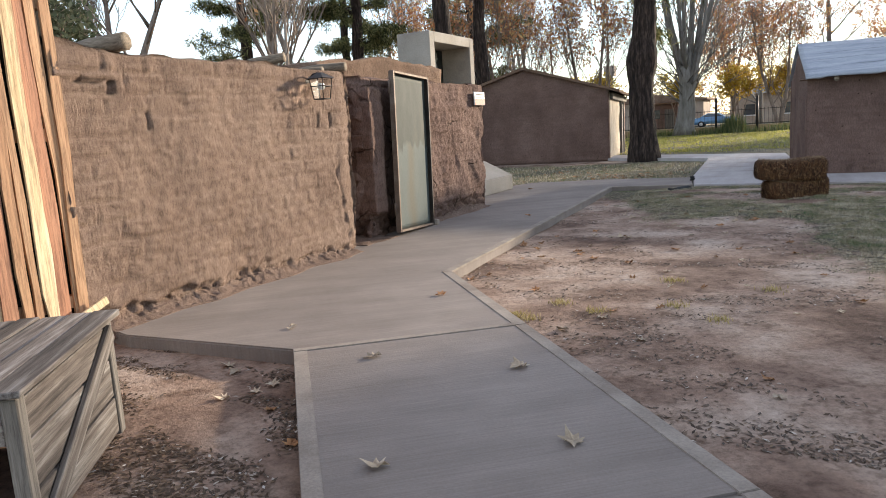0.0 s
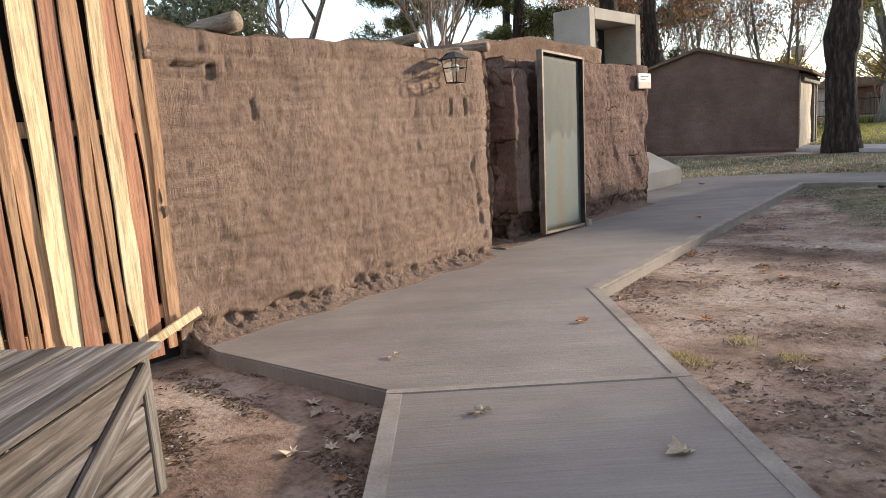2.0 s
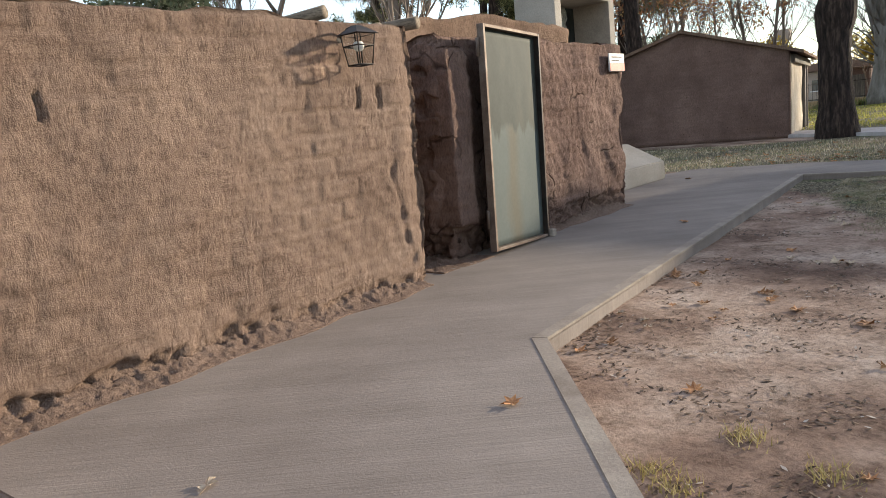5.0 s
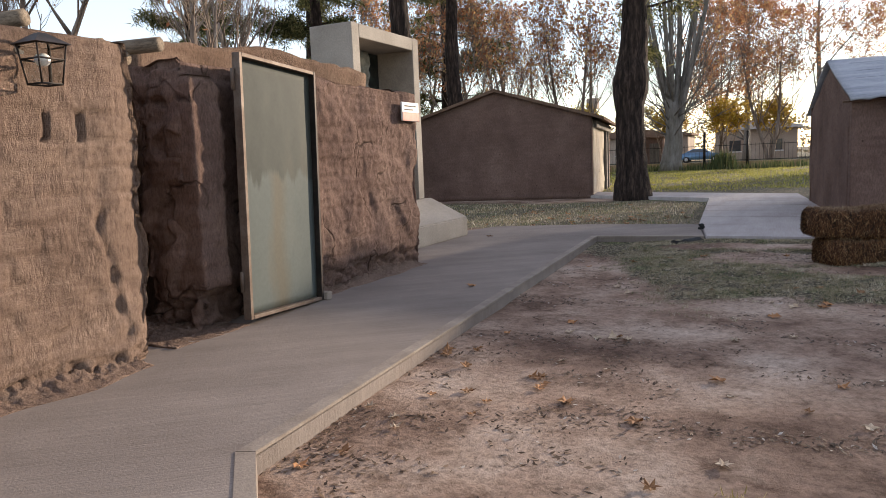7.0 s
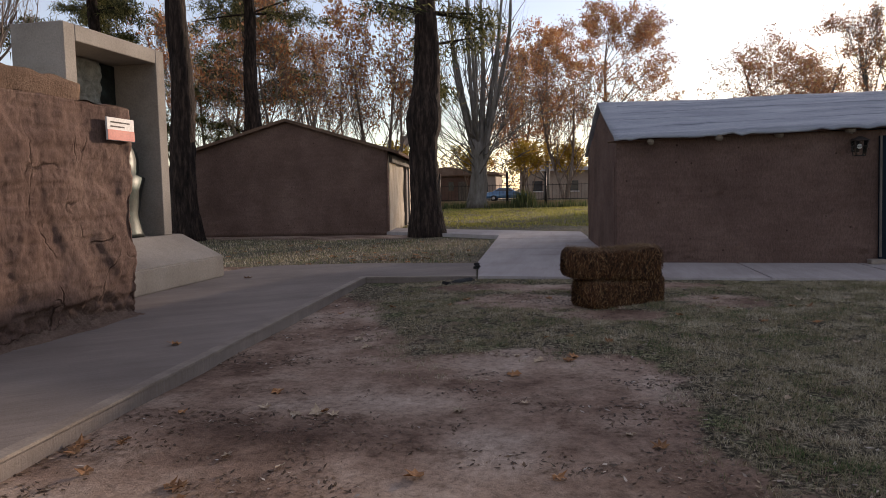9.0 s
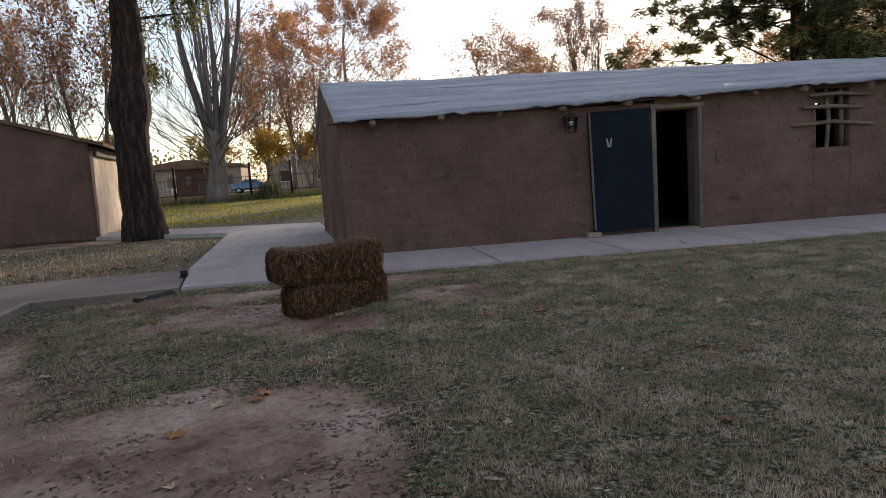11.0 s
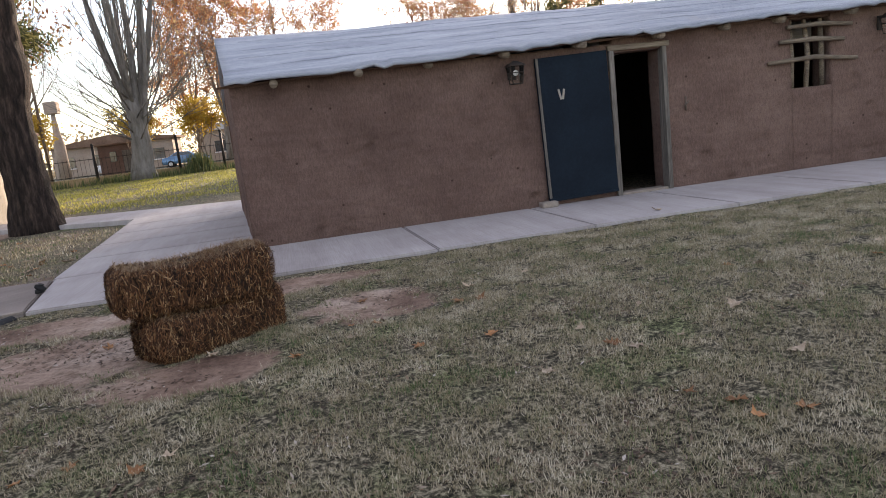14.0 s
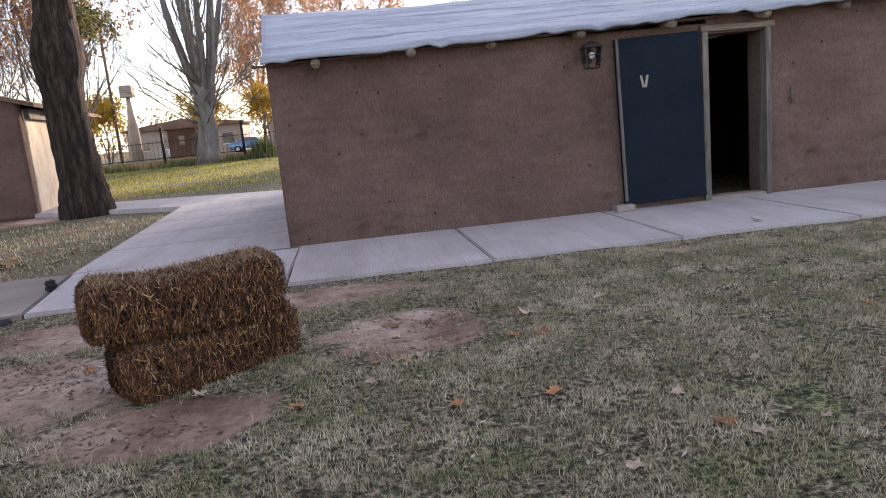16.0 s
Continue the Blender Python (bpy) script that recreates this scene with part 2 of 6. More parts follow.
def zinc_material():
    """Dull zinc: cloudy greys, a paler tide mark over the lower half and a brown run of rust down its middle."""
    m, nt, vec, bsdf = start("zinc_sheet")
    cloud = noise_out(nt, scaled(nt, vec, (1, 1.6, 0.8)), 1.5, 4, 0.55)
    grain = noise_out(nt, vec, 30, 5, 0.7)
    col = ramp(nt, cloud, [(0.3, (0.038, 0.044, 0.039)), (0.5, (0.054, 0.06, 0.053)), (0.72, (0.08, 0.08, 0.066))])
    sep = nt.nodes.new("ShaderNodeSeparateXYZ")
    nt.links.new(vec, sep.inputs[0])

    def joined(op, a, b):
        n = nt.nodes.new("ShaderNodeMath")
        n.operation = op
        for k, q in enumerate((a, b)):
            if isinstance(q, float):
                n.inputs[k].default_value = q
            else:
                nt.links.new(q, n.inputs[k])
        return n.outputs[0]
    wave = joined("MULTIPLY", noise_out(nt, scaled(nt, vec, (1, 5, 0.6)), 1.3, 4, 0.6), 0.5)
    level = joined("SUBTRACT", 1.38, joined("ADD", sep.outputs["Z"], wave))
    tide = ramp(nt, joined("ADD", joined("MULTIPLY", level, 6.0), 0.5), [(0.3, (0, 0, 0)), (0.7, (0.55, 0.55, 0.55))])
    col = mixed(nt, tide, col, (0.115, 0.135, 0.13))
    side = joined("ABSOLUTE", joined("SUBTRACT", joined("ADD", sep.outputs["Y"], joined("MULTIPLY", cloud, 0.3)), 0.66), 0.0)
    run = joined("MULTIPLY", ramp(nt, side, [(0.03, (0.8, 0.8, 0.8)), (0.17, (0, 0, 0))]), tide)
    col = mixed(nt, run, col, (0.105, 0.075, 0.04))
    col = mixed(nt, 0.5, col, ramp(nt, grain, [(0.3, (0.8, 0.8, 0.8)), (0.7, (1.1, 1.1, 1.1))]), "MULTIPLY")
    nt.links.new(col, bsdf.inputs["Base Color"])
    bsdf.inputs["Roughness"].default_value, bsdf.inputs["Specular IOR Level"].default_value = 0.65, 0.12
    bump(nt, bsdf, grain, 0.08, 0.003)
    return m


M_GROUND = ground_material()
M_ADOBE = adobe_material("adobe_plaster", (0.165, 0.112, 0.085), (0.225, 0.157, 0.122), (0.29, 0.21, 0.165))
M_ADOBE_RED = adobe_material("adobe_reddish", (0.115, 0.07, 0.056), (0.165, 0.107, 0.087), (0.23, 0.156, 0.125), 1.0, 0.9)
M_ADOBE_SHED = adobe_material("adobe_shed", (0.112, 0.071, 0.058), (0.164, 0.106, 0.087), (0.218, 0.146, 0.119), 0.85, 0.0, 0.9)
M_MUD = adobe_material("mud_crust", (0.13, 0.085, 0.06), (0.19, 0.125, 0.09), (0.25, 0.17, 0.125))
M_LIME = surface("lime_wash", (0.42, 0.33, 0.24), (0.55, 0.46, 0.35), (0.64, 0.56, 0.45), 1.6, 30)
M_CONC = broom_concrete("brushed_concrete", (0.178, 0.147, 0.128), (0.228, 0.191, 0.168), (0.285, 0.242, 0.213), -40)
M_CONC_EDGE = surface("concrete_edge", (0.19, 0.15, 0.12), (0.26, 0.215, 0.178), (0.33, 0.28, 0.23), 3.0, 70, 0.9, relief=0.4, depth=0.006)
M_CONC_SMOOTH = surface("cast_concrete", (0.23, 0.20, 0.17), (0.31, 0.275, 0.235), (0.38, 0.34, 0.295), 1.3, 45, 0.85, relief=0.2, depth=0.005)
M_FLAG = broom_concrete("pale_concrete", (0.34, 0.305, 0.295), (0.40, 0.365, 0.355), (0.46, 0.425, 0.41), 90)
M_ROOF = surface("roof_coating", (0.2, 0.215, 0.25), (0.29, 0.305, 0.34), (0.39, 0.4, 0.43), 1.6, 18, 0.55, relief=0.7, depth=0.02, stretch=(0.5, 2.4, 1))
M_STEEL = zinc_material()
M_IRON = surface("dark_iron", (0.02, 0.018, 0.016), (0.035, 0.03, 0.027), (0.07, 0.05, 0.04), 6, 60, 0.6, 0.6, relief=0.1, depth=0.002)
M_RUST = surface("rusty_steel", (0.09, 0.06, 0.045), (0.15, 0.11, 0.085), (0.22, 0.18, 0.15), 5, 50, 0.65, 0.4, relief=0.15, depth=0.002)
M_BLUE = surface("blue_painted_steel", (0.005, 0.009, 0.015), (0.0075, 0.013, 0.021), (0.010, 0.018, 0.028), 1.5, 25, 0.65, 0.0, relief=0.05, depth=0.002, spec=0.1)
M_TAN = surface("tan_painted_door", (0.33, 0.25, 0.13), (0.40, 0.31, 0.17), (0.46, 0.36, 0.21), 2, 25, 0.6, relief=0.05, depth=0.002)
# Near-black colour that stands in for the shade of unlit rooms and gaps.
M_SHADE = surface("painted_shade", (0.012, 0.01, 0.008), (0.02, 0.016, 0.013), (0.03, 0.024, 0.02), 2, 20, 0.95, relief=0.2)
M_PLANK = wood_material("sawn_planks", (0.24, 0.115, 0.055), (0.38, 0.21, 0.11), (0.5, 0.31, 0.175), 2, vary=0.2)
M_PLANK_PALE = wood_material("pale_planks", (0.4, 0.27, 0.14), (0.54, 0.4, 0.235), (0.64, 0.51, 0.33), 2, vary=0.15)
M_PLANK_RED = wood_material("red_planks", (0.16, 0.068, 0.038), (0.28, 0.125, 0.068), (0.38, 0.195, 0.11), 2, vary=0.2)
M_GREYWOOD = wood_material("weathered_boards", (0.028, 0.02, 0.015), (0.12, 0.096, 0.08), (0.31, 0.285, 0.26), 0, 0.9, 0.3)
M_GREYWOOD_Z = wood_material("weathered_posts", (0.08, 0.07, 0.06), (0.15, 0.13, 0.11), (0.24, 0.21, 0.18), 2, 0.9, 0.2)
M_POLE = wood_material("old_poles", (0.10, 0.075, 0.055), (0.18, 0.14, 0.10), (0.28, 0.22, 0.16), 0, 0.9, 0.2)
M_BARK = surface("pine_bark", (0.008, 0.005, 0.004), (0.04, 0.026, 0.02), (0.13, 0.086, 0.066), 3.0, 9, 0.95, relief=1.0, depth=0.12, stretch=(4, 4, 0.7))
M_BARK_PALE = surface("poplar_bark", (0.13, 0.115, 0.098), (0.21, 0.19, 0.165), (0.30, 0.275, 0.245), 1.5, 14, 0.95, relief=0.5, depth=0.03, stretch=(3, 3, 0.7))
M_TWIG = surface("twigs", (0.16, 0.12, 0.095), (0.23, 0.18, 0.145), (0.30, 0.25, 0.205), 1.0, 10, 0.95, relief=0)
M_PINE = leafy("pine_needles", [(0, (0.03, 0.04, 0.018)), (0.5, (0.10, 0.105, 0.04)), (1, (0.36, 0.32, 0.13))], 0.5)
M_AUTUMN = leafy("autumn_leaves", [(0, (0.30, 0.11, 0.05)), (0.45, (0.48, 0.22, 0.10)), (0.8, (0.58, 0.34, 0.17)), (1, (0.62, 0.48, 0.2))], 0.5)
M_YELLOW = leafy("yellow_leaves", [(0, (0.40, 0.26, 0.04)), (0.6, (0.55, 0.38, 0.06)), (1, (0.62, 0.48, 0.12))], 0.45)
M_OLIVE = leafy("grey_green_leaves", [(0, (0.06, 0.075, 0.045)), (0.6, (0.12, 0.14, 0.085)), (1, (0.2, 0.21, 0.14))], 0.3)
M_REED = leafy("reed_leaves", [(0, (0.05, 0.075, 0.03)), (0.6, (0.11, 0.13, 0.05)), (1, (0.26, 0.24, 0.09))], 0.35)
M_STRAW = leafy("straw", [(0, (0.028, 0.013, 0.008)), (0.5, (0.085, 0.037, 0.016)), (0.85, (0.21, 0.1, 0.042)), (1, (0.42, 0.28, 0.15))], 0.12, 0.7)
# Bale core coloured near-black, standing in for shade between the stalks.
M_STRAW_BODY = surface("shaded_straw", (0.008, 0.005, 0.003), (0.018, 0.01, 0.006), (0.04, 0.022, 0.011), 6, 50, 0.95, relief=1.0, depth=0.03)
M_GRASS = leafy("grass_blades", [(0, (0.045, 0.095, 0.03)), (0.2, (0.085, 0.135, 0.044)), (0.34, (0.2, 0.175, 0.095)), (0.6, (0.36, 0.295, 0.19)), (1, (0.62, 0.55, 0.42))], 0.2, clump=2.6)
# Brighter grass colour that carries the sunlight on the far lawn.
M_FAR_TURF = leafy("sunny_turf", [(0, (0.12, 0.14, 0.03)), (0.5, (0.28, 0.27, 0.06)), (1, (0.5, 0.45, 0.13))], 0.5)
M_STRAW_PALE = leafy("pale_straw", [(0, (0.15, 0.08, 0.04)), (0.6, (0.31, 0.2, 0.11)), (1, (0.5, 0.39, 0.26))], 0.2, 0.7)
M_TUFT = leafy("dry_tuft", [(0, (0.22, 0.18, 0.06)), (0.6, (0.42, 0.33, 0.13)), (1, (0.55, 0.44, 0.22))], 0.3)
M_LITTER = leafy("litter", [(0, (0.045, 0.03, 0.02)), (0.6, (0.10, 0.065, 0.042)), (0.9, (0.2, 0.13, 0.08)), (1, (0.5, 0.44, 0.38))], 0.1)
M_LEAF_DRY = surface("dry_leaf", (0.22, 0.10, 0.045), (0.34, 0.17, 0.075), (0.46, 0.28, 0.14), 8, 60, 0.8, relief=0.3, depth=0.003, vary=0.35)
M_LEAF_PALE = surface("pale_leaf", (0.30, 0.22, 0.14), (0.42, 0.33, 0.24), (0.52, 0.44, 0.34), 8, 60, 0.8, relief=0.3, depth=0.003, vary=0.25)
M_BRONZE = surface("bronze", (0.025, 0.027, 0.025), (0.045, 0.05, 0.045), (0.08, 0.11, 0.10), 4, 30, 0.45, 0.7, relief=0.1, depth=0.004)
M_MURAL = surface("relief_panel", (0.20, 0.19, 0.15), (0.36, 0.34, 0.28), (0.52, 0.50, 0.42), 7, 20, 0.9, relief=1.0, depth=0.04)
M_SIGN = surface("sign_white", (0.62, 0.58, 0.54), (0.68, 0.64, 0.6), (0.74, 0.7, 0.66), 6, 50, 0.5, relief=0)
M_SIGN_RED = surface("sign_red", (0.5, 0.09, 0.06), (0.55, 0.11, 0.075), (0.6, 0.14, 0.1), 6, 50, 0.5, relief=0)
M_CAR_BLUE = surface("car_paint_blue", (0.10, 0.20, 0.34), (0.13, 0.25, 0.40), (0.16, 0.29, 0.45), 1, 20, 0.25, 0.2, relief=0, spec=0.6)
M_CAR_WHITE = surface("car_paint_white", (0.6, 0.6, 0.6), (0.68, 0.68, 0.68), (0.74, 0.74, 0.74), 1, 20, 0.3, 0.0, relief=0, spec=0.6)
M_RUBBER = surface("rubber", (0.012, 0.012, 0.012), (0.02, 0.02, 0.02), (0.03, 0.03, 0.03), 5, 50, 0.8, relief=0)
M_CARGLASS = surface("car_glass", (0.03, 0.04, 0.05), (0.04, 0.05, 0.06), (0.05, 0.06, 0.07), 2, 20, 0.1, relief=0, spec=0.8)
M_WALLTAN = surface("ochre_wall", (0.30, 0.20, 0.11), (0.38, 0.26, 0.15), (0.44, 0.31, 0.19), 0.6, 8, 0.9, relief=0.2)
M_HOUSE = surface("house_plaster", (0.30, 0.23, 0.18), (0.38, 0.30, 0.24), (0.45, 0.37, 0.3), 0.4, 8, 0.9, relief=0.2)
M_HOUSEROOF = surface("house_roof", (0.45, 0.45, 0.47), (0.55, 0.55, 0.57), (0.62, 0.62, 0.64), 0.5, 8, 0.7, relief=0.2)
M_WHITE = surface("white_paint", (0.62, 0.6, 0.57), (0.7, 0.68, 0.65), (0.76, 0.74, 0.71), 3, 30, 0.7, relief=0.1)
M_WOODS = leafy("far_leaves", [(0, (0.16, 0.15, 0.10)), (0.5, (0.28, 0.22, 0.15)), (1, (0.42, 0.31, 0.18))], 0.4)


def lamp_glass():
    m, nt, vec, bsdf = start("lantern_glass")
    bsdf.inputs["Base Color"].default_value = (0.9, 0.92, 0.9, 1)
    bsdf.inputs["Roughness"].default_value = 0.08
    bsdf.inputs["Transmission Weight"].default_value = 1.0
    bsdf.inputs["IOR"].default_value = 1.1
    return m


M_GLASS = lamp_glass()


# ---- mesh helpers ----
def part(name, bm, material, parent=None, label="", smooth=False):
    """Links a bmesh as one mesh object, under a thing or a part."""
    me = bpy.data.meshes.new(name)
    bm.normal_update()
    bm.to_mesh(me)
    bm.free()
    me.materials.append(material)
    if smooth:
        me.polygons.foreach_set("use_smooth", [True] * len(me.polygons))
    ob = new(name, me)
    if parent is not None:
        ob.parent = parent
    if label:
        ob["label"] = label
    return ob


def piece(name, mesh, parent, m):
    ob = new(name, mesh)
    ob.parent = parent
    ob.matrix_basis = m
    return ob


def raw(name, verts, faces, material, parent=None, label="", smooth=False):
    me = bpy.data.meshes.new(name)
    me.from_pydata(verts, [], faces)
    me.materials.append(material)
    if smooth:
        me.polygons.foreach_set("use_smooth", [True] * len(me.polygons))
    me.update()
    ob = new(name, me)
    if parent is not None:
        ob.parent = parent
    if label:
        ob["label"] = label
    return ob


def thing(name, m, label, category, group="", kind=""):
    e = new(name)
    e.matrix_world = m
    return tagged(e, label, category, group, kind)


def add_box(bm, lo, hi, bevel=0.0, m=None, jitter=0.0):
    """A box from corner to corner, with worn edges."""
    lo, hi = Vector(lo), Vector(hi)
    r = bmesh.ops.create_cube(bm, size=1.0)
    vs = r["verts"]
    for v in vs:
        v.co = Vector((lo[i] + (v.co[i] + 0.5) * (hi[i] - lo[i]) for i in range(3)))
        if jitter:
            v.co += Vector([random.uniform(-jitter, jitter) for _ in range(3)])
    if bevel:
        es = list({e for v in vs for e in v.link_edges})
        b = bmesh.ops.bevel(bm, geom=es, offset=bevel, segments=1, affect="EDGES")
        vs = list(set(b["verts"]) | {v for v in vs if v.is_valid})
    if m is not None:
        for v in vs:
            v.co = m @ v.co
    return vs


def box(name, lo, hi, material, parent=None, bevel=0.0, label="", m=None, jitter=0.0):
    bm = bmesh.new()
    add_box(bm, lo, hi, bevel, m, jitter)
    return part(name, bm, material, parent, label)


def tube_into(verts, faces, pts, radii, sides=8, wobble=0.0):
    """A tapered tube through points, appended to lists."""
    base = len(verts)
    n = len(pts)
    for i, (p, r) in enumerate(zip(pts, radii)):
        p = Vector(p)
        d = (Vector(pts[min(i + 1, n - 1)]) - Vector(pts[max(i - 1, 0)]))
        d = d.normalized() if d.length > 1e-6 else Vector((0, 0, 1))
        u = d.orthogonal().normalized() if abs(d.z) < 0.9 else d.cross(Vector((0, 1, 0))).normalized()
        w = d.cross(u)
        for k in range(sides):
            a = 2 * math.pi * k / sides
            rr = r * (1 + (random.uniform(-wobble, wobble) if wobble else 0))
            verts.append(p + (u * math.cos(a) + w * math.sin(a)) * rr)
    for i in range(n - 1):
        for k in range(sides):
            a, b = base + i * sides + k, base + i * sides + (k + 1) % sides
            faces.append((a, b, b + sides, a + sides))
    faces.append(tuple(base + (n - 1) * sides + k for k in range(sides)))
    faces.append(tuple(base + sides - 1 - k for k in range(sides)))


def tube(name, pts, radii, material, parent=None, sides=10, label="", wobble=0.0, smooth=True):
    v, f = [], []
    tube_into(v, f, pts, radii, sides, wobble)
    return raw(name, v, f, material, parent, label, smooth)


def lump_box(name, lo, hi, step, shift, material, parent=None, label="", m=None):
    """A closed box with finely divided faces, every point moved by shift(p, normal)."""
    lo, hi = Vector(lo), Vector(hi)
    n = [max(2, int(round((hi[i] - lo[i]) / step))) for i in range(3)]
    index, verts, faces = {}, [], []

    def vid(i, j, k):
        key = (i, j, k)
        if key not in index:
            p = Vector((lo.x + (hi.x - lo.x) * i / n[0], lo.y + (hi.y - lo.y) * j / n[1], lo.z + (hi.z - lo.z) * k / n[2]))
            nor = Vector(((i == n[0]) - (i == 0), (j == n[1]) - (j == 0), (k == n[2]) - (k == 0))).normalized()
            q = p + shift(p, nor)
            index[key] = len(verts)
            verts.append(m @ q if m is not None else q)
        return index[key]

    for k in range(n[2]):
        for j in range(n[1]):
            faces.append((vid(0, j, k), vid(0, j, k + 1), vid(0, j + 1, k + 1), vid(0, j + 1, k)))
            faces.append((vid(n[0], j, k), vid(n[0], j + 1, k), vid(n[0], j + 1, k + 1), vid(n[0], j, k + 1)))
        for i in range(n[0]):
            faces.append((vid(i, 0, k), vid(i + 1, 0, k), vid(i + 1, 0, k + 1), vid(i, 0, k + 1)))
            faces.append((vid(i, n[1], k), vid(i, n[1], k + 1), vid(i + 1, n[1], k + 1), vid(i + 1, n[1], k)))
    for i in range(n[0]):
        for j in range(n[1]):
            faces.append((vid(i, j, 0), vid(i, j + 1, 0), vid(i + 1, j + 1, 0), vid(i + 1, j, 0)))
            faces.append((vid(i, j, n[2]), vid(i + 1, j, n[2]), vid(i + 1, j + 1, n[2]), vid(i, j + 1, n[2])))
    return raw(name, verts, faces, material, parent, label, True)


def fn(p, s, seed=0.0):
    return noise.noise(Vector((p.x * s + seed, p.y * s + seed * 1.7, p.z * s - seed)))


def adobe_shift(bumps=0.03, fine=0.012, courses=0.012, foot=0.05, top=0.05, length="y", zbase=0.0, flake=0.0, line=0.2):
    """Uneven mud plaster: swells, grain, soft block courses, an eroded foot and a worn top."""
    def shift(p, nor):
        lumps = noise.noise(Vector((p.x * 7, p.y * 7, p.z * 24)))
        h = bumps * fn(p, 1.7, 3.1) + 0.8 * fine * (0.3 - abs(lumps)) + fine * fn(p, 8.0, 8.0) + 0.7 * fine * fn(p, 21.0, 5.0) + flake * math.tanh(9 * fn(p, 2.3, 31.0))
        row = math.floor((p.z - zbase) / 0.16)
        along = p.y if length == "y" else p.x
        fz = ((p.z - zbase) / 0.16) % 1.0
        fx = ((along + (0.19 if row % 2 else 0.0)) / 0.38) % 1.0
        edge = min(min(fz, 1 - fz) / 0.16, min(fx, 1 - fx) / 0.07, 1.0)
        h -= courses * (1 - edge) * (0.5 + 0.8 * fn(p, 1.3, 11.0))
        below = line - (p.z - zbase) + 0.05 * fn(p, 1.9, 2.0) + 0.045 * fn(p, 7.0, 2.0)
        if below > 0:
            h -= foot * min(1.0, below / 0.03) * max(0.15, 0.6 + 0.7 * fn(p, 3.0, 21.0) + 0.7 * fn(p, 11.0, 21.0) + 0.5 * fn(p, 27.0, 2.0))
            h += 0.25 * foot * fn(p, 24.0, 4.0)
        q = Vector((nor.x, nor.y, 0)) * h
        if nor.z > 0:
            q.z += top * fn(p, 1.4, 6.0) + 0.5 * top * fn(p, 5.0, 16.0)
            q -= Vector((nor.x, nor.y, 0)) * 0.05
        return q
    return shift


# where single leaves lie
LEAF_ON_WALK = [(-3.91, 4.71), (-2.97, 4.33), (-2.05, 4.42), (-3.3, 5.87), (-2.17, 3.13), (-1.5, 3.61), (-5.85, 14.75), (-4.35, 10.67), (3.55, 15.44)]
LEAF_ON_EARTH = [(-3.98, 4.13), (-3.84, 4.07), (-3.44, 3.95), (-3.47, 3.83), (-3.58, 3.69), (-3.19, 3.64), (-2.8, 3.34), (-3.78, 7.78), (-2.71, 9.51), (-0.76, 8.62), (-2.97, 8.45), (-1.61, 5.43), (-0.82, 4.87), (-2.17, 5.5), (-2.68, 9.54), (-0.97, 9.37), (-0.24, 9.5), (-3.72, 8.82), (-1.33, 10.91), (-0.83, 9.23), (-2.91, 8.43), (0.24, 13.05), (-1.32, 11.61), (1.43, 10.99), (0.75, 12.32), (0.85, 11.66), (-0.95, 13.17), (-0.85, 12.89), (0.91, 13.11), (0.77, 13.15), (1.61, 10.82), (-1.02, 11.42), (1.29, 11.86), (0.17, 12.96), (0.34, 12.34), (-3.54, 6.9), (-3.64, 7.65), (-2.85, 8.31), (-2.62, 9.5), (-2.25, 7.92), (-2.66, 8.08), (-3.68, 8.73)]


# ---- ground ----
def smooth(a, b, v):
    t = min(1.0, max(0.0, (v - a) / (b - a)))
    return t * t * (3 - 2 * t)


def turf_at(x, y):
    """How far grass covers the earth, 0 to 1."""
    n = noise.noise(Vector((x * 0.55, y * 0.55, 3.0))) * 1.1 + noise.noise(Vector((x * 1.9, y * 1.9, 7.0))) * 0.55
    if x < -4.2 and y < 16.2 or (y < 5.5 and x < 0):
        return 0.0
    d = 0.9 * (x + 1.0) + 0.55 * (y - 8.6) + n
    v = smooth(-0.5, 1.4, d) * smooth(5.2, 7.5, y + 0.35 * x + 0.3 * n)
    for cx, cy, rx, ry in ((-1.75, 10.1, 0.95, 0.85), (-1.2, 9.1, 0.7, 0.5), (-1.8, 13.3, 0.8, 0.5), (0.3, 13.55, 0.6, 0.5), (-0.3, 14.75, 0.8, 0.25), (-1.7, 14.4, 1.1, 0.35), (-1.0, 12.6, 0.5, 0.3)):
        e = ((x - cx) / rx) ** 2 + ((y - cy) / ry) ** 2
        v *= smooth(-0.1, 2.4, e + 1.1 * n + 0.5 * noise.noise(Vector((x * 6, y * 6, 2.0))))
    if y > 17:
        v = 0.62 + 0.25 * n
        if y > 23 and x < -6 and y < 29:
            v -= 0.45
        if y > 30:
            v = 0.85 + 0.2 * n
    return min(1.0, max(0.0, v))


def ground_z(x, y):
    z = -0.1 + 0.016 * noise.noise(Vector((x * 0.8, y * 0.8, 1.0))) + 0.008 * noise.noise(Vector((x * 4, y * 4, 2.0)))
    z += 0.02 * turf_at(x, y) if 0 < y < 16 else 0.0
    return z + 0.05 * smooth(10.5, 12.8, y) * smooth(-3.6, -2.2, x)


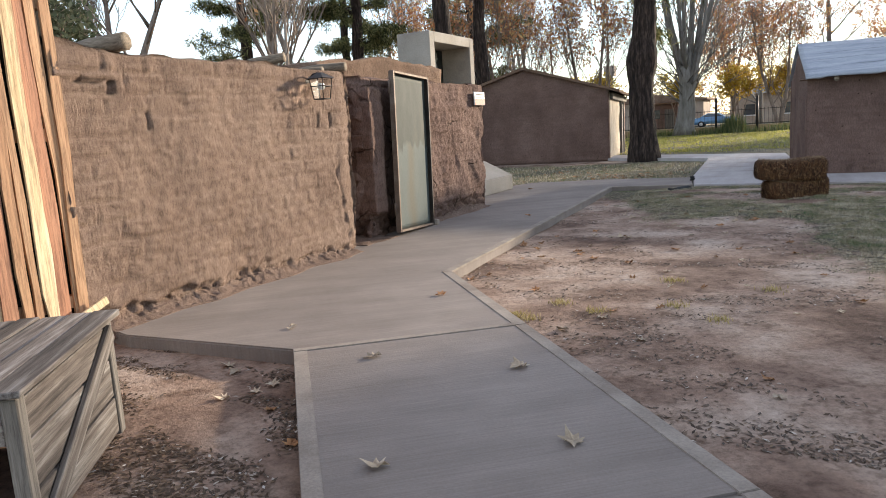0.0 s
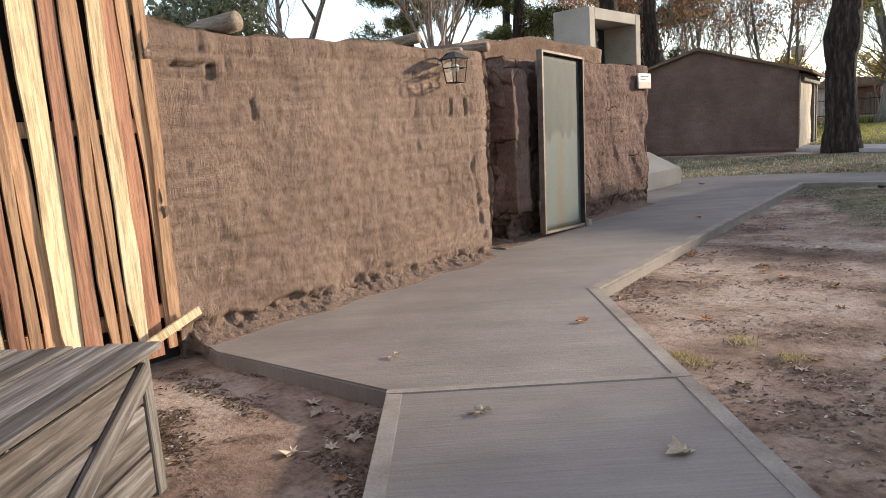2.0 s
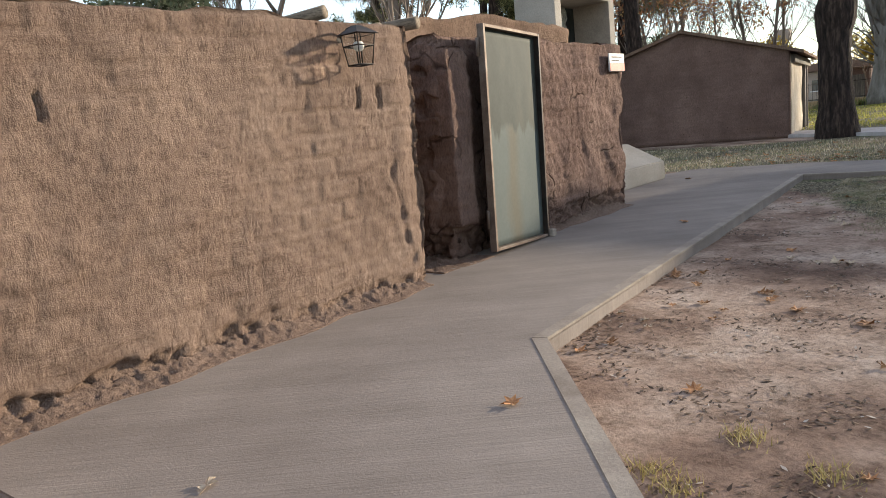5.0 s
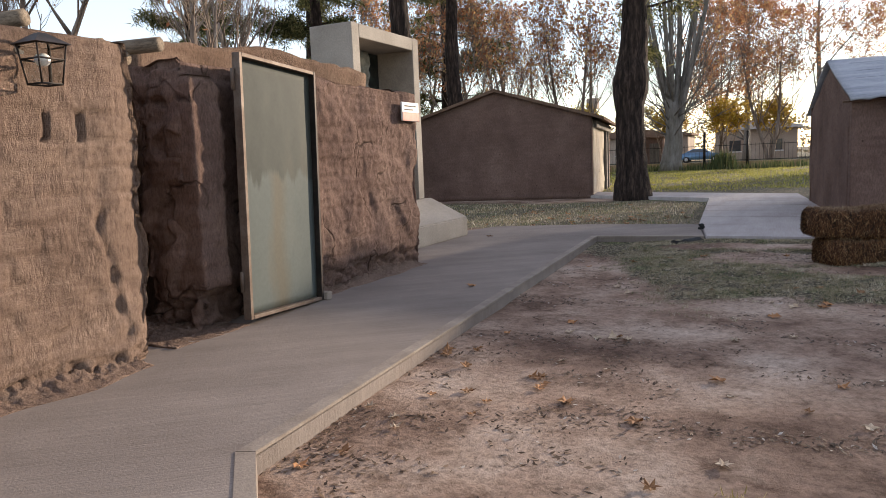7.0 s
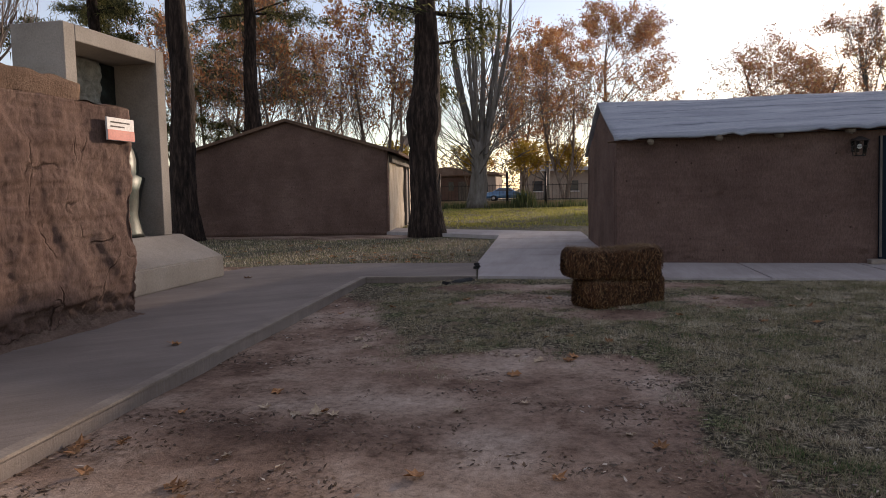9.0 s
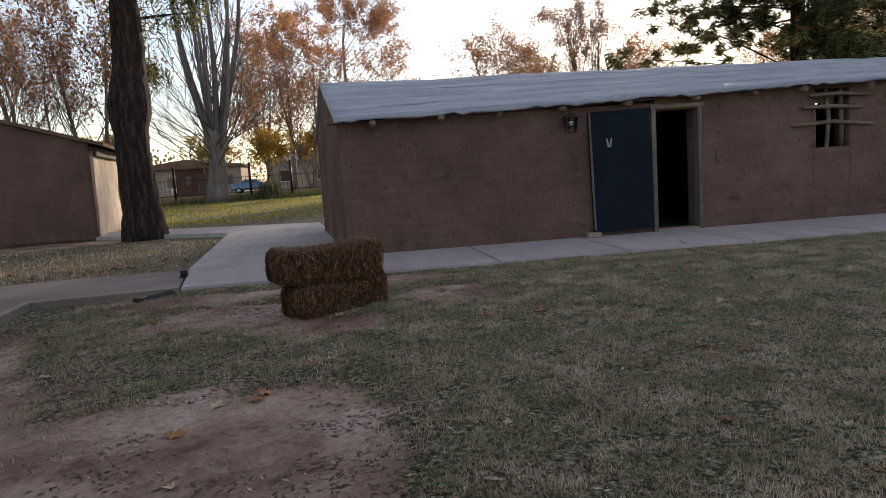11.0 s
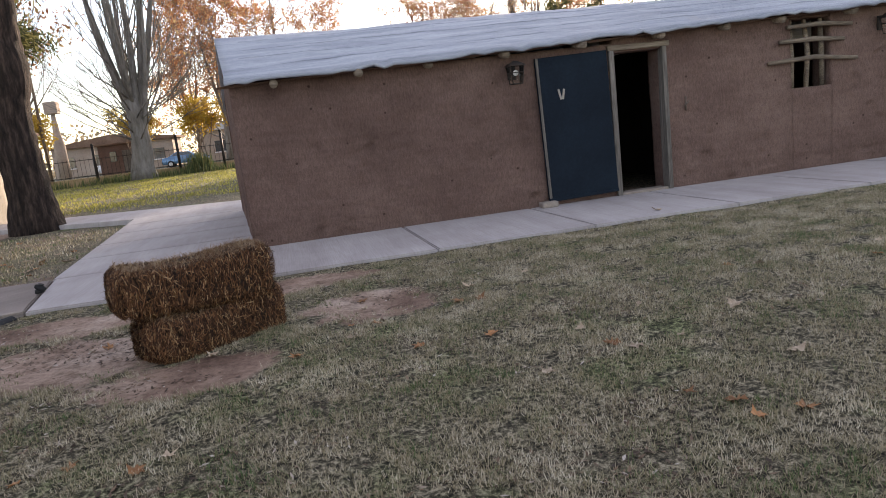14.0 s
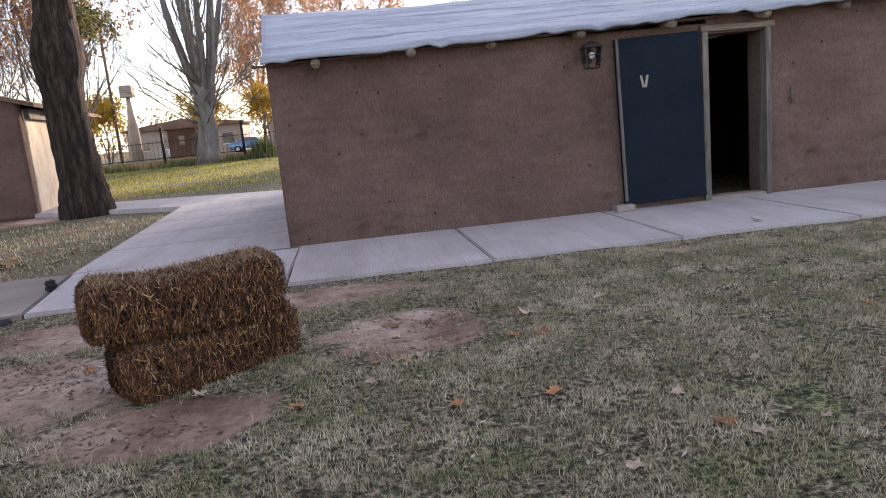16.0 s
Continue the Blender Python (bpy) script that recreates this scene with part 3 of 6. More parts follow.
def make_ground():
    xs = [-700, -300, -120, -60, -35, -22, -15, -11] + [round(-8 + 0.1 * i, 3) for i in range(181)] + [10.6, 12, 15, 22, 35, 60, 120, 300, 700]
    ys = [-300, -80, -30, -12, -6, -3, -1.5] + [round(-0.5 + 0.1 * i, 3) for i in range(181)] + [18, 18.7, 19.5, 21, 23, 25, 27, 29, 32, 36, 42, 50, 60, 75, 95, 130, 200, 400, 900]
    verts = [(x, y, ground_z(x, y)) for y in ys for x in xs]
    nx = len(xs)
    faces = [(j * nx + i, j * nx + i + 1, (j + 1) * nx + i + 1, (j + 1) * nx + i) for j in range(len(ys) - 1) for i in range(nx - 1)]
    ob = raw("ground", verts, faces, M_GROUND, smooth=True)
    a = ob.data.attributes.new("turf", "FLOAT", "POINT")
    a.data.foreach_set("value", [turf_at(v[0], v[1]) for v in verts])
    return tagged(ob, "bare trodden earth with patches of short dry grass", "ground", kind="structure")


make_ground()


# ---- concrete walks ----
def prism(name, pts, z0, z1, material, parent=None, label="", bevel=0.012):
    bm = bmesh.new()
    lower = [bm.verts.new((x, y, z0)) for x, y in pts]
    upper = [bm.verts.new((x, y, z1)) for x, y in pts]
    n = len(pts)
    bm.faces.new(list(reversed(lower)))
    top = bm.faces.new(upper)
    for i in range(n):
        bm.faces.new((lower[i], lower[(i + 1) % n], upper[(i + 1) % n], upper[i]))
    bmesh.ops.recalc_face_normals(bm, faces=bm.faces)
    if bevel:
        bmesh.ops.bevel(bm, geom=list(top.edges), offset=bevel, segments=2, affect="EDGES")
    return part(name, bm, material, parent, label)


def inset_line(pts, w):
    """The line moved w to its left."""
    out = []
    for i, p in enumerate(pts):
        a, b = Vector(pts[max(i - 1, 0)]), Vector(pts[min(i + 1, len(pts) - 1)])
        d1 = (Vector(p) - a).normalized() if i else (b - Vector(p)).normalized()
        d2 = (b - Vector(p)).normalized() if i < len(pts) - 1 else d1
        n = Vector((-(d1 + d2).y, (d1 + d2).x)).normalized()
        k = w / max(0.3, n.dot(Vector((-d1.y, d1.x))))
        out.append((p[0] + n.x * k, p[1] + n.y * k))
    return out


RD, LD = Vector((0.66, -0.751)), Vector((0.645, -0.764))
WC, JR = Vector((-3.56, 4.301)), Vector((-2.364, 5.286))
KC, K2 = (-3.654, 6.754), (-4.19, 14.968)
walk_thing = thing("pavement_walk", pose(0, 0, 0), "brushed pale concrete footpath with trowelled edges and joints", "footpath", kind="structure")
cuts = (0.0, 2.41, 4.85, 7.3)
for a, b in zip(cuts[:-1], cuts[1:]):
    ga, gb = (0.006 if a else 0.0), 0.0
    q = [WC + LD * (a + ga), WC + LD * b, JR + RD * b, JR + RD * (a + ga)]
    prism("slab", [tuple(v) for v in q], -0.16, 0.0, M_CONC, walk_thing)
    for side, (p0, p1, w) in enumerate(((q[0], q[1], 0.085), (q[3], q[2], -0.085))):
        line = [tuple(p0), tuple(p1)]
        inner = inset_line(line, w)
        prism("edge_strip", [line[0], line[1], inner[1], inner[0]], -0.02, 0.004, M_CONC_EDGE, walk_thing, bevel=0.003)
    if a == 0:
        line = [tuple(q[0]), tuple(q[3])]
        inner = inset_line(line, -0.06)
        prism("edge_strip", [line[0], line[1], inner[1], inner[0]], -0.02, 0.007, M_CONC_EDGE, walk_thing, bevel=0.003)
main_pts = [tuple(WC + Vector((0, 0.004))), tuple(JR + Vector((0, 0.004))), KC, K2, (-2.68, 15.16), (-2.95, 16.87), (-4.7, 16.85), (-6.4, 16.38), (-6.75, 15.3),
            (-6.75, 12.2), (-6.1, 12.0), (-6.1, 4.5), (-5.05, 4.22)]
prism("slab", main_pts, -0.16, 0.0, M_CONC, walk_thing)
edge = [tuple(JR + Vector((0, 0.004))), KC, K2, (-2.68, 15.16)]
inner = inset_line(edge, 0.09)
for i in range(3):
    prism("edge_strip", [edge[i], edge[i + 1], inner[i + 1], inner[i]], -0.02, 0.004 if i < 2 else 0.003, M_CONC_EDGE, walk_thing, bevel=0.003)

court = thing("pavement_court", pose(0, 0, 0), "pale grey concrete slabs beside the long adobe building", "pavement", kind="structure")
prism("slab", [(-2.66, 15.165), (-0.66, 15.15), (-0.66, 17.0), (-2.92, 16.87)], -0.16, 0.0, M_FLAG, court)
left = lambda y: -2.95 - (y - 16.88) * 0.074
right = lambda y: -0.66 - (y - 17.0) * 0.09
ybands = [16.885, 18.3, 19.7, 21.1, 22.5, 23.75]
for a, b in zip(ybands[:-1], ybands[1:]):
    prism("slab", [(left(a), a), (right(a), a + 0.02), (right(b), b), (left(b), b - 0.015)], -0.16, 0.0, M_FLAG, court)
prism("slab", [(-3.46, 23.765), (-1.27, 23.77), (-1.4, 25.2), (-9.5, 28.6), (-9.5, 27.2)], -0.16, -0.005, M_FLAG, court)
xj = [-0.645, 1.05, 2.7, 4.35, 6.0, 7.65, 9.3, 10.95, 12.6, 14.2]
for a, b in zip(xj[:-1], xj[1:]):
    prism("slab", [(a + 0.014, 15.15), (b, 15.15), (b - 0.05, 17.02), (a - 0.036, 17.02)], -0.16, 0.0, M_FLAG, court)


# ---- adobe walls by the walk ----
def end_cap(f, ends):
    """Turns a shift so that the wall's ends are uneven too."""
    def shift(p, nor):
        q = f(p, nor)
        s = Vector((math.copysign(1, nor.x) if nor.x else 0, math.copysign(1, nor.y) if nor.y else 0, 0))
        h = math.hypot(q.x, q.y) * (1 if q.x * nor.x + q.y * nor.y >= 0 else -1)
        if nor.z > 0:
            return q
        return Vector((s.x * h * (1 if ends != "x" else 0), s.y * h * (1 if ends != "y" else 0), q.z))
    return shift


def wall_one():
    base = adobe_shift(0.03, 0.011, 0.018, 0.055, 0.06, flake=0.003, line=0.15)
    pits = ((4.3, 4.64, 1.828, 1.852, 0.04), (4.6, 4.655, 1.75, 1.84, 0.03), (4.935, 4.96, 1.47, 1.62, 0.03), (7.115, 7.145, 1.43, 1.61, 0.04), (7.335, 7.37, 1.42, 1.61, 0.04))

    def shift(p, nor):
        q = base(p, nor)
        if nor.z > 0:
            q.z += 0.07 * (1 - smooth(4.2, 7.8, p.y)) - 0.03
        if nor.x > 0:
            for y0, y1, z0, z1, deep in pits:
                if y0 < p.y + 0.02 * fn(p, 12, 3) < y1 and z0 < p.z + 0.02 * fn(p, 9, 8) < z1:
                    q.x -= deep
            if p.y < 4.66 and p.z > 1.86:
                q.x += 0.022
            q.x -= 0.03 * smooth(-0.05, -0.02, -abs(p.y - 7.47 - 0.05 * math.sin(p.z * 5) - 0.06 * fn(p, 6, 1))) * smooth(-1.3, -0.9, -p.z) * (0.6 + fn(p, 8, 5))
        if p.y > 7.5 and nor.x > 0:
            q.x -= 0.06 * ((p.y - 7.5) / 0.24) ** 2
        if nor.y > 0:
            q.y += 0.05 * fn(p, 3.5, 4.0) + 0.03 * fn(p, 9, 4.0) - (0.2 * (1 - p.z / 0.4) if p.z < 0.4 else 0)
        return q
    w = lump_box("wall_adobe", (-5.92, 4.16, -0.12), (-5.36, 7.74, 2.07), 0.021, shift, M_ADOBE)
    return tagged(w, "weathered brown adobe mud wall with an eroded foot", "adobe wall", kind="structure")


def wall_two():
    base = adobe_shift(0.04, 0.017, 0.02, 0.1, 0.07, flake=0.017, line=0.24)

    def shift(p, nor):
        q = base(p, nor)
        if nor.y < 0 and nor.z == 0:
            q.y += 0.06 * fn(p, 3.0, 4.0) + 0.03 * math.copysign(1, fn(p, 4.5, 9.0))
        return q
    w = lump_box("wall_adobe_end", (-6.08, 8.38, -0.12), (-5.62, 12.02, 2.05), 0.022, shift, M_ADOBE_RED)
    return tagged(w, "cracked reddish adobe wall with flaking plaster", "adobe wall", kind="structure")


wall_one()
wall_two()
rib_shift = adobe_shift(0.022, 0.016, 0.016, 0.02, 0.02)
tagged(lump_box("pillar_adobe", (-5.78, 8.36, 0.33), (-5.5, 8.66, 1.93), 0.03, end_cap(rib_shift, ""), M_ADOBE_RED), "broken reddish adobe jamb beside the metal door", "adobe pillar", kind="structure")


def mud_foot(name, x0, x1, y0, y1, h):
    """The crumbled mud that lies along a wall's foot."""
    def shift(p, nor):
        k = min(1.0, max(0.0, (p.x - x0) / (x1 - x0)))
        top = h * (1 - k) ** 1.3 * (0.85 + 0.5 * fn(p, 2.5, 1.0)) + 0.004
        if nor.z > 0:
            top += (0.025 * fn(p, 9, 2) + 0.03 * fn(p, 24, 5) + 0.035 * fn(p, 45, 7)) * (1.2 - k)
        return Vector((0.08 * fn(Vector((0, p.y, 0)), 2.2, 4.0) * k, 0, (p.z + 0.05) / (h + 0.05) * (top + 0.05) - 0.05 - p.z))
    return tagged(lump_box(name, (x0, y0, -0.05), (x1, y1, h), 0.016, shift, M_ADOBE), "crumbled mud heaped along the wall's foot", "mud", kind="structure")


mud_foot("trim_mud", -5.5, -5.2, 4.25, 7.6, 0.13)
mud_foot("trim_mud_end", -5.78, -5.5, 9.88, 11.95, 0.09)
mud_foot("trim_mud_gap", -6.3, -5.4, 7.95, 8.7, 0.06)


def back_vault():
    def shift(p, nor):
        k = (p.y - 9.0) / 4.7
        top = 2.15 + 0.36 * math.sin(math.pi * min(1, max(0, 0.12 + 0.8 * k))) ** 0.6 + 0.06 * fn(p, 1.5, 3)
        q = Vector((nor.x, nor.y, 0)) * (0.05 * fn(p, 2.0, 3) + 0.02 * fn(p, 9, 2))
        q.z = p.z / 2.4 * (top - 2.4) + (0.03 * fn(p, 6, 4) if nor.z > 0 else 0)
        return q
    return tagged(lump_box("wall_vault", (-7.6, 9.0, -0.1), (-6.75, 12.75, 2.4), 0.06, shift, M_MUD), "rough dark mud mass behind the wall, rounded on top", "adobe wall", kind="structure")


back_vault()
# Unseen walls and roof, added to block light so the wall gap stays dark.
tagged(lump_box("wall_back", (-9.4, 3.9, -0.1), (-9.0, 12.6, 1.9), 0.2, adobe_shift(), M_ADOBE), "plain adobe back wall, unseen, added to close the room", "adobe wall", kind="structure")
tagged(lump_box("wall_side", (-9.0, 3.9, -0.1), (-5.94, 4.14, 1.9), 0.15, adobe_shift(length="x"), M_ADOBE), "plain adobe side wall, unseen, added to close the room", "adobe wall", kind="structure")
tagged(lump_box("roof_unseen", (-9.3, 4.0, 1.78), (-6.0, 8.3, 1.93), 0.15, lambda p, nor: Vector((0, 0, 0.05 * fn(p, 2, 4))), M_MUD), "low flat mud roof, unseen, added to keep the gap dark", "roof", kind="structure")
# Added wall whose colour holds the dark of the gap.
tagged(box("wall_inner", (-7.2, 7.2, -0.1), (-6.9, 8.9, 1.95), M_SHADE), "inner wall added behind the gap, coloured near-black as if unlit", "wall", kind="structure")


def roof_pole(a, b, r, label="weathered round timber pole lying on the wall top"):
    p = [Vector(a).lerp(Vector(b), k / 5) + Vector((0, 0, 0.01 * math.sin(k * 2.0))) for k in range(6)]
    return tagged(tube("roof_pole", p, [r * (1 + 0.08 * math.sin(k * 1.7)) for k in range(6)], M_POLE, sides=10, wobble=0.05), label, "pole", "roof poles")


roof_pole((-7.6, 4.85, 2.05), (-5.8, 5.17, 2.24), 0.075)
roof_pole((-7.9, 7.05, 2.05), (-6.1, 7.58, 2.28), 0.055)
roof_pole((-7.9, 7.6, 2.05), (-5.85, 7.95, 2.12), 0.05)
roof_pole((-7.9, 8.2, 2.14), (-5.9, 8.5, 2.2), 0.055)
roof_pole((-7.9, 8.4, 2.02), (-6.1, 8.35, 2.1), 0.05)


# ---- lanterns ----
def lantern(x, y, z, nx, ny):
    """A black iron box lantern on a wall bracket; n points away from the wall."""
    turn = math.degrees(math.atan2(ny, nx))
    t = thing("wall_lantern", pose(x, y, z, 0, 0, turn), "black iron wall lantern with clear panes", "wall lamp", "wall lanterns")
    bm = bmesh.new()
    add_box(bm, (-0.02, -0.05, -0.09), (0.0, 0.05, 0.1), 0.004)
    part("back_plate", bm, M_IRON, t)
    tube("bracket", [(0, 0, 0.06), (0.06, 0, 0.11), (0.12, 0, 0.12), (0.16, 0, 0.10)], [0.008] * 4, M_IRON, t, 6)
    for sx in (-1, 1):
        for sy in (-1, 1):
            tube("cage_bar", [(0.16 + sx * 0.085, sy * 0.085, 0.06), (0.16 + sx * 0.06, sy * 0.06, -0.15)], [0.006, 0.006], M_IRON, t, 4)
    for z0, w in ((0.06, 0.085), (-0.02, 0.075), (-0.15, 0.06)):
        c = [(0.16 - w, -w, z0), (0.16 + w, -w, z0), (0.16 + w, w, z0), (0.16 - w, w, z0), (0.16 - w, -w, z0)]
        tube("cage_ring", c, [0.007] * 5, M_IRON, t, 4)
    bm = bmesh.new()
    bmesh.ops.create_cone(bm, cap_ends=True, segments=4, radius1=0.15, radius2=0.03, depth=0.06, matrix=Matrix.Translation((0.16, 0, 0.09)) @ Matrix.Rotation(radians(45), 4, "Z"))
    part("cap", bm, M_IRON, t)
    bm = bmesh.new()
    bmesh.ops.create_cone(bm, cap_ends=True, segments=4, radius1=0.078, radius2=0.112, depth=0.2, matrix=Matrix.Translation((0.16, 0, -0.045)) @ Matrix.Rotation(radians(45), 4, "Z"))
    g = part("glass", bm, M_GLASS, t)
    g.visible_shadow = False
    bm = bmesh.new()
    bmesh.ops.create_uvsphere(bm, u_segments=12, v_segments=8, radius=0.035, matrix=Matrix.Translation((0.16, 0, -0.02)))
    part("bulb", bm, M_WHITE, t, "unlit white bulb", True)
    return t


lantern(-5.38, 7.06, 1.88, 1, 0)
lantern(2.57, 16.97, 1.7, 0, -1)
lantern(7.9, 16.97, 1.84, 0, -1)


# ---- the metal door leaf ----
def sheet_door():
    t = thing("metal_door", pose(-5.37, 8.65, 0.055, -2.6, 0, 4.3), "grey zinc sheet door leaf in an angle-iron frame, standing open", "door")
    w, h = 1.07, 2.06
    box("frame_side", (-0.04, 0.0, 0.0), (0.03, 0.035, h), M_RUST, t, 0.003)
    box("frame_side", (-0.04, w - 0.03, 0.0), (0.03, w, h), M_IRON, t, 0.003)
    box("frame_top", (-0.04, 0.037, h - 0.03), (0.03, w - 0.032, h), M_RUST, t, 0.003)
    box("frame_bottom", (-0.04, 0.037, 0.0), (0.03, w - 0.032, 0.03), M_RUST, t, 0.003)
    bm = bmesh.new()
    bmesh.ops.create_grid(bm, x_segments=16, y_segments=32, size=0.5)
    for v in bm.verts:
        y, z = (v.co.x + 0.5) * (w - 0.07) + 0.036, (v.co.y + 0.5) * (h - 0.06) + 0.03
        v.co = Vector((-0.022 + 0.006 * noise.noise(Vector((y * 2, z * 1.3, 4))), y, z))
    bmesh.ops.reverse_faces(bm, faces=[f for f in bm.faces if f.normal.x < 0])
    bmesh.ops.solidify(bm, geom=bm.faces[:], thickness=0.004)
    part("sheet", bm, M_STEEL, t, "dull stained zinc sheet", True)
    for z in (0.22, 1.78):
        tube("hinge", [(-0.03, -0.012, z), (-0.03, -0.012, z + 0.16)], [0.016, 0.016], M_RUST, t, 8)
    box("stop", (-0.05, w + 0.003, -0.01), (0.07, w + 0.09, 0.07), M_CONC_EDGE, t, 0.01, "small concrete door stop")
    return t


sheet_door()

# ---- sign ----
sg = thing("wall_sign", pose(-5.585, 11.62, 1.7, 0, 0, 0), "small white and red plate fixed to the adobe", "sign")
box("plate", (0.0, 0.0, 0.0), (0.02, 0.4, 0.215), M_SIGN, sg, 0.003)
box("red_band", (0.018, 0.004, 0.004), (0.024, 0.396, 0.1), M_SIGN_RED, sg)
for i in range(2):
    box("text_bar", (0.018, 0.05, 0.165 - 0.04 * i), (0.0225, 0.33 - 0.08 * i, 0.178 - 0.04 * i), M_GREYWOOD, sg)


# ---- monument ----
def monument():
    t = thing("monument_frame", pose(-7.0, 12.87, 0.0), "cast concrete portal frame on a sloping plinth", "monument")
    d, w, z0, z1, b = 0.7, 1.93, 0.62, 3.17, 0.19
    box("post", (-d, 0, z0), (0, b, z1), M_CONC_SMOOTH, t, 0.008)
    box("post", (-d, w - b, z0), (0, w, z1), M_CONC_SMOOTH, t, 0.008)
    box("lintel", (-d, b + 0.002, z1 - 0.19), (0, w - b - 0.002, z1), M_CONC_SMOOTH, t, 0.008)
    bm = bmesh.new()
    prof = [(0.67, 0.0), (0.67, 0.3), (0.03, z0 - 0.002), (-1.0, z0 - 0.002), (-1.0, 0.0)]
    for y in (-0.75, 2.13):
        for x, z in prof:
            bm.verts.new((x, y, z))
    bm.verts.ensure_lookup_table()
    bm.faces.new([bm.verts[i] for i in range(5)])
    bm.faces.new([bm.verts[9 - i] for i in range(5)])
    for i in range(5):
        bm.faces.new((bm.verts[i], bm.verts[5 + i], bm.verts[5 + (i + 1) % 5], bm.verts[(i + 1) % 5]))
    bmesh.ops.recalc_face_normals(bm, faces=bm.faces)
    bmesh.ops.bevel(bm, geom=bm.edges[:], offset=0.015, segments=2, affect="EDGES")
    part("plinth", bm, M_CONC_SMOOTH, t, "sloping concrete plinth with worn paint")
    relief = lambda p, nor: Vector((0.05 * fn(p, 5, 3) + 0.04 * fn(p, 12, 7), 0, 0)) if nor.x > 0 else Vector((0, 0, 0))
    lump_box("relief_panel", (-d + 0.01, b + 0.004, 1.2), (-d + 0.11, w - b - 0.36, z1 - 0.2), 0.03, relief, M_MURAL, t, "pale carved relief panel")
    box("back_panel", (-d + 0.004, w - b - 0.355, z0), (-d + 0.05, w - b - 0.004, z1 - 0.2), M_BRONZE, t, 0, "dark back panel")
    return t


monument()


def statue():
    """A cloaked bust, as one plain shape."""
    prof = [(0.0, 0.44, 0.24), (0.06, 0.40, 0.22), (0.3, 0.34, 0.18), (0.62, 0.40, 0.2), (0.8, 0.46, 0.24), (0.84, 0.33, 0.19), (1.05, 0.32, 0.2), (1.15, 0.28, 0.18), (1.25, 0.2, 0.15), (1.32, 0.09, 0.09), (1.38, 0.085, 0.09),
            (1.46, 0.1, 0.11), (1.56, 0.105, 0.115), (1.63, 0.08, 0.09), (1.67, 0.02, 0.02)]
    verts, faces, s = [], [], 20
    for z, ry, rx in prof:
        for k in range(s):
            a = 2 * math.pi * k / s
            fold = 1 + (0.07 * math.sin(a * 5 + z * 2) if z < 1.2 else 0)
            verts.append((rx * fold * math.cos(a), ry * fold * math.sin(a) + 0.03 * z, z))
    for i in range(len(prof) - 1):
        for k in range(s):
            a, b = i * s + k, i * s + (k + 1) % s
            faces.append((a, b, b + s, a + s))
    faces += [tuple(range((len(prof) - 1) * s, len(prof) * s)), tuple(reversed(range(s)))]
    ob = raw("statue", verts, faces, M_BRONZE, smooth=True)
    ob.matrix_world = pose(-7.32, 14.1, 0.62)
    return tagged(ob, "dark bronze cloaked figure inside the concrete portal", "statue")


statue()


# ---- plank fence ----
def plank_mesh(w, h, th, seed):
    rnd = random.Random(seed)
    bm = bmesh.new()
    n = 9
    ring = []
    ph, am = rnd.uniform(0, 6), rnd.uniform(0.008, 0.026)
    taper = rnd.uniform(-0.018, 0.018)
    for i in range(n + 1):
        z = h * i / n
        o = am * math.sin(ph + z * rnd.uniform(1.2, 1.5))
        e0, e1 = o - w / 2 - taper * (i / n - 0.5) + rnd.uniform(-0.008, 0.008), o + w / 2 + taper * (i / n - 0.5) + rnd.uniform(-0.008, 0.008)
        if i == 0 and rnd.random() < 0.35:
            e0 += w * 0.4
        ring.append([bm.verts.new(c) for c in ((th, e0, z), (th, e1, z), (0, e1, z), (0, e0, z))])
    for a, b in zip(ring[:-1], ring[1:]):
        for k in range(4):
            bm.faces.new((a[k], a[(k + 1) % 4], b[(k + 1) % 4], b[k]))
    bm.faces.new(list(reversed(ring[0])))
    bm.faces.new(ring[-1])
    bmesh.ops.recalc_face_normals(bm, faces=bm.faces)
    me = bpy.data.meshes.new("plank")
    bm.to_mesh(me)
    bm.free()
    return me


fence = thing("fence_planks", pose(-5.34, 0.0, -0.08), "slab-wood plank fence of mixed red and pale boards", "fence", kind="structure")
# The shade between the planks is put into the backing's colour.
box("backing", (-0.16, -1.0, 0.0), (-0.11, 4.24, 2.65), M_SHADE, fence, 0, "boarding behind the planks, near-black for the shaded gaps")
for z in (0.3, 1.5, 2.4):
    box("rail", (-0.105, -1.0, z), (-0.045, 4.2, z + 0.09), M_PLANK, fence, 0.004)
y, i = 4.2, 0
while y > -1.0:
    w = random.choice((0.05, 0.07, 0.085, 0.1, 0.12, 0.14))
    me = plank_mesh(w, 2.62 + random.uniform(-0.06, 0.1), random.uniform(0.02, 0.03), i)
    me.materials.append((M_PLANK, M_PLANK_PALE, M_PLANK_RED, M_PLANK_RED, M_PLANK_PALE, M_PLANK, M_PLANK_RED)[(i * 5 + i // 4) % 7])
    piece("plank", me, fence, pose(random.uniform(-0.05, -0.012), y - w / 2, random.uniform(0.02, 0.2), random.uniform(-0.8, 0.8), 0, random.uniform(-8, 8)))
    y -= w + random.choice((-0.004, 0.002, 0.008, 0.016, 0.028))
    i += 1
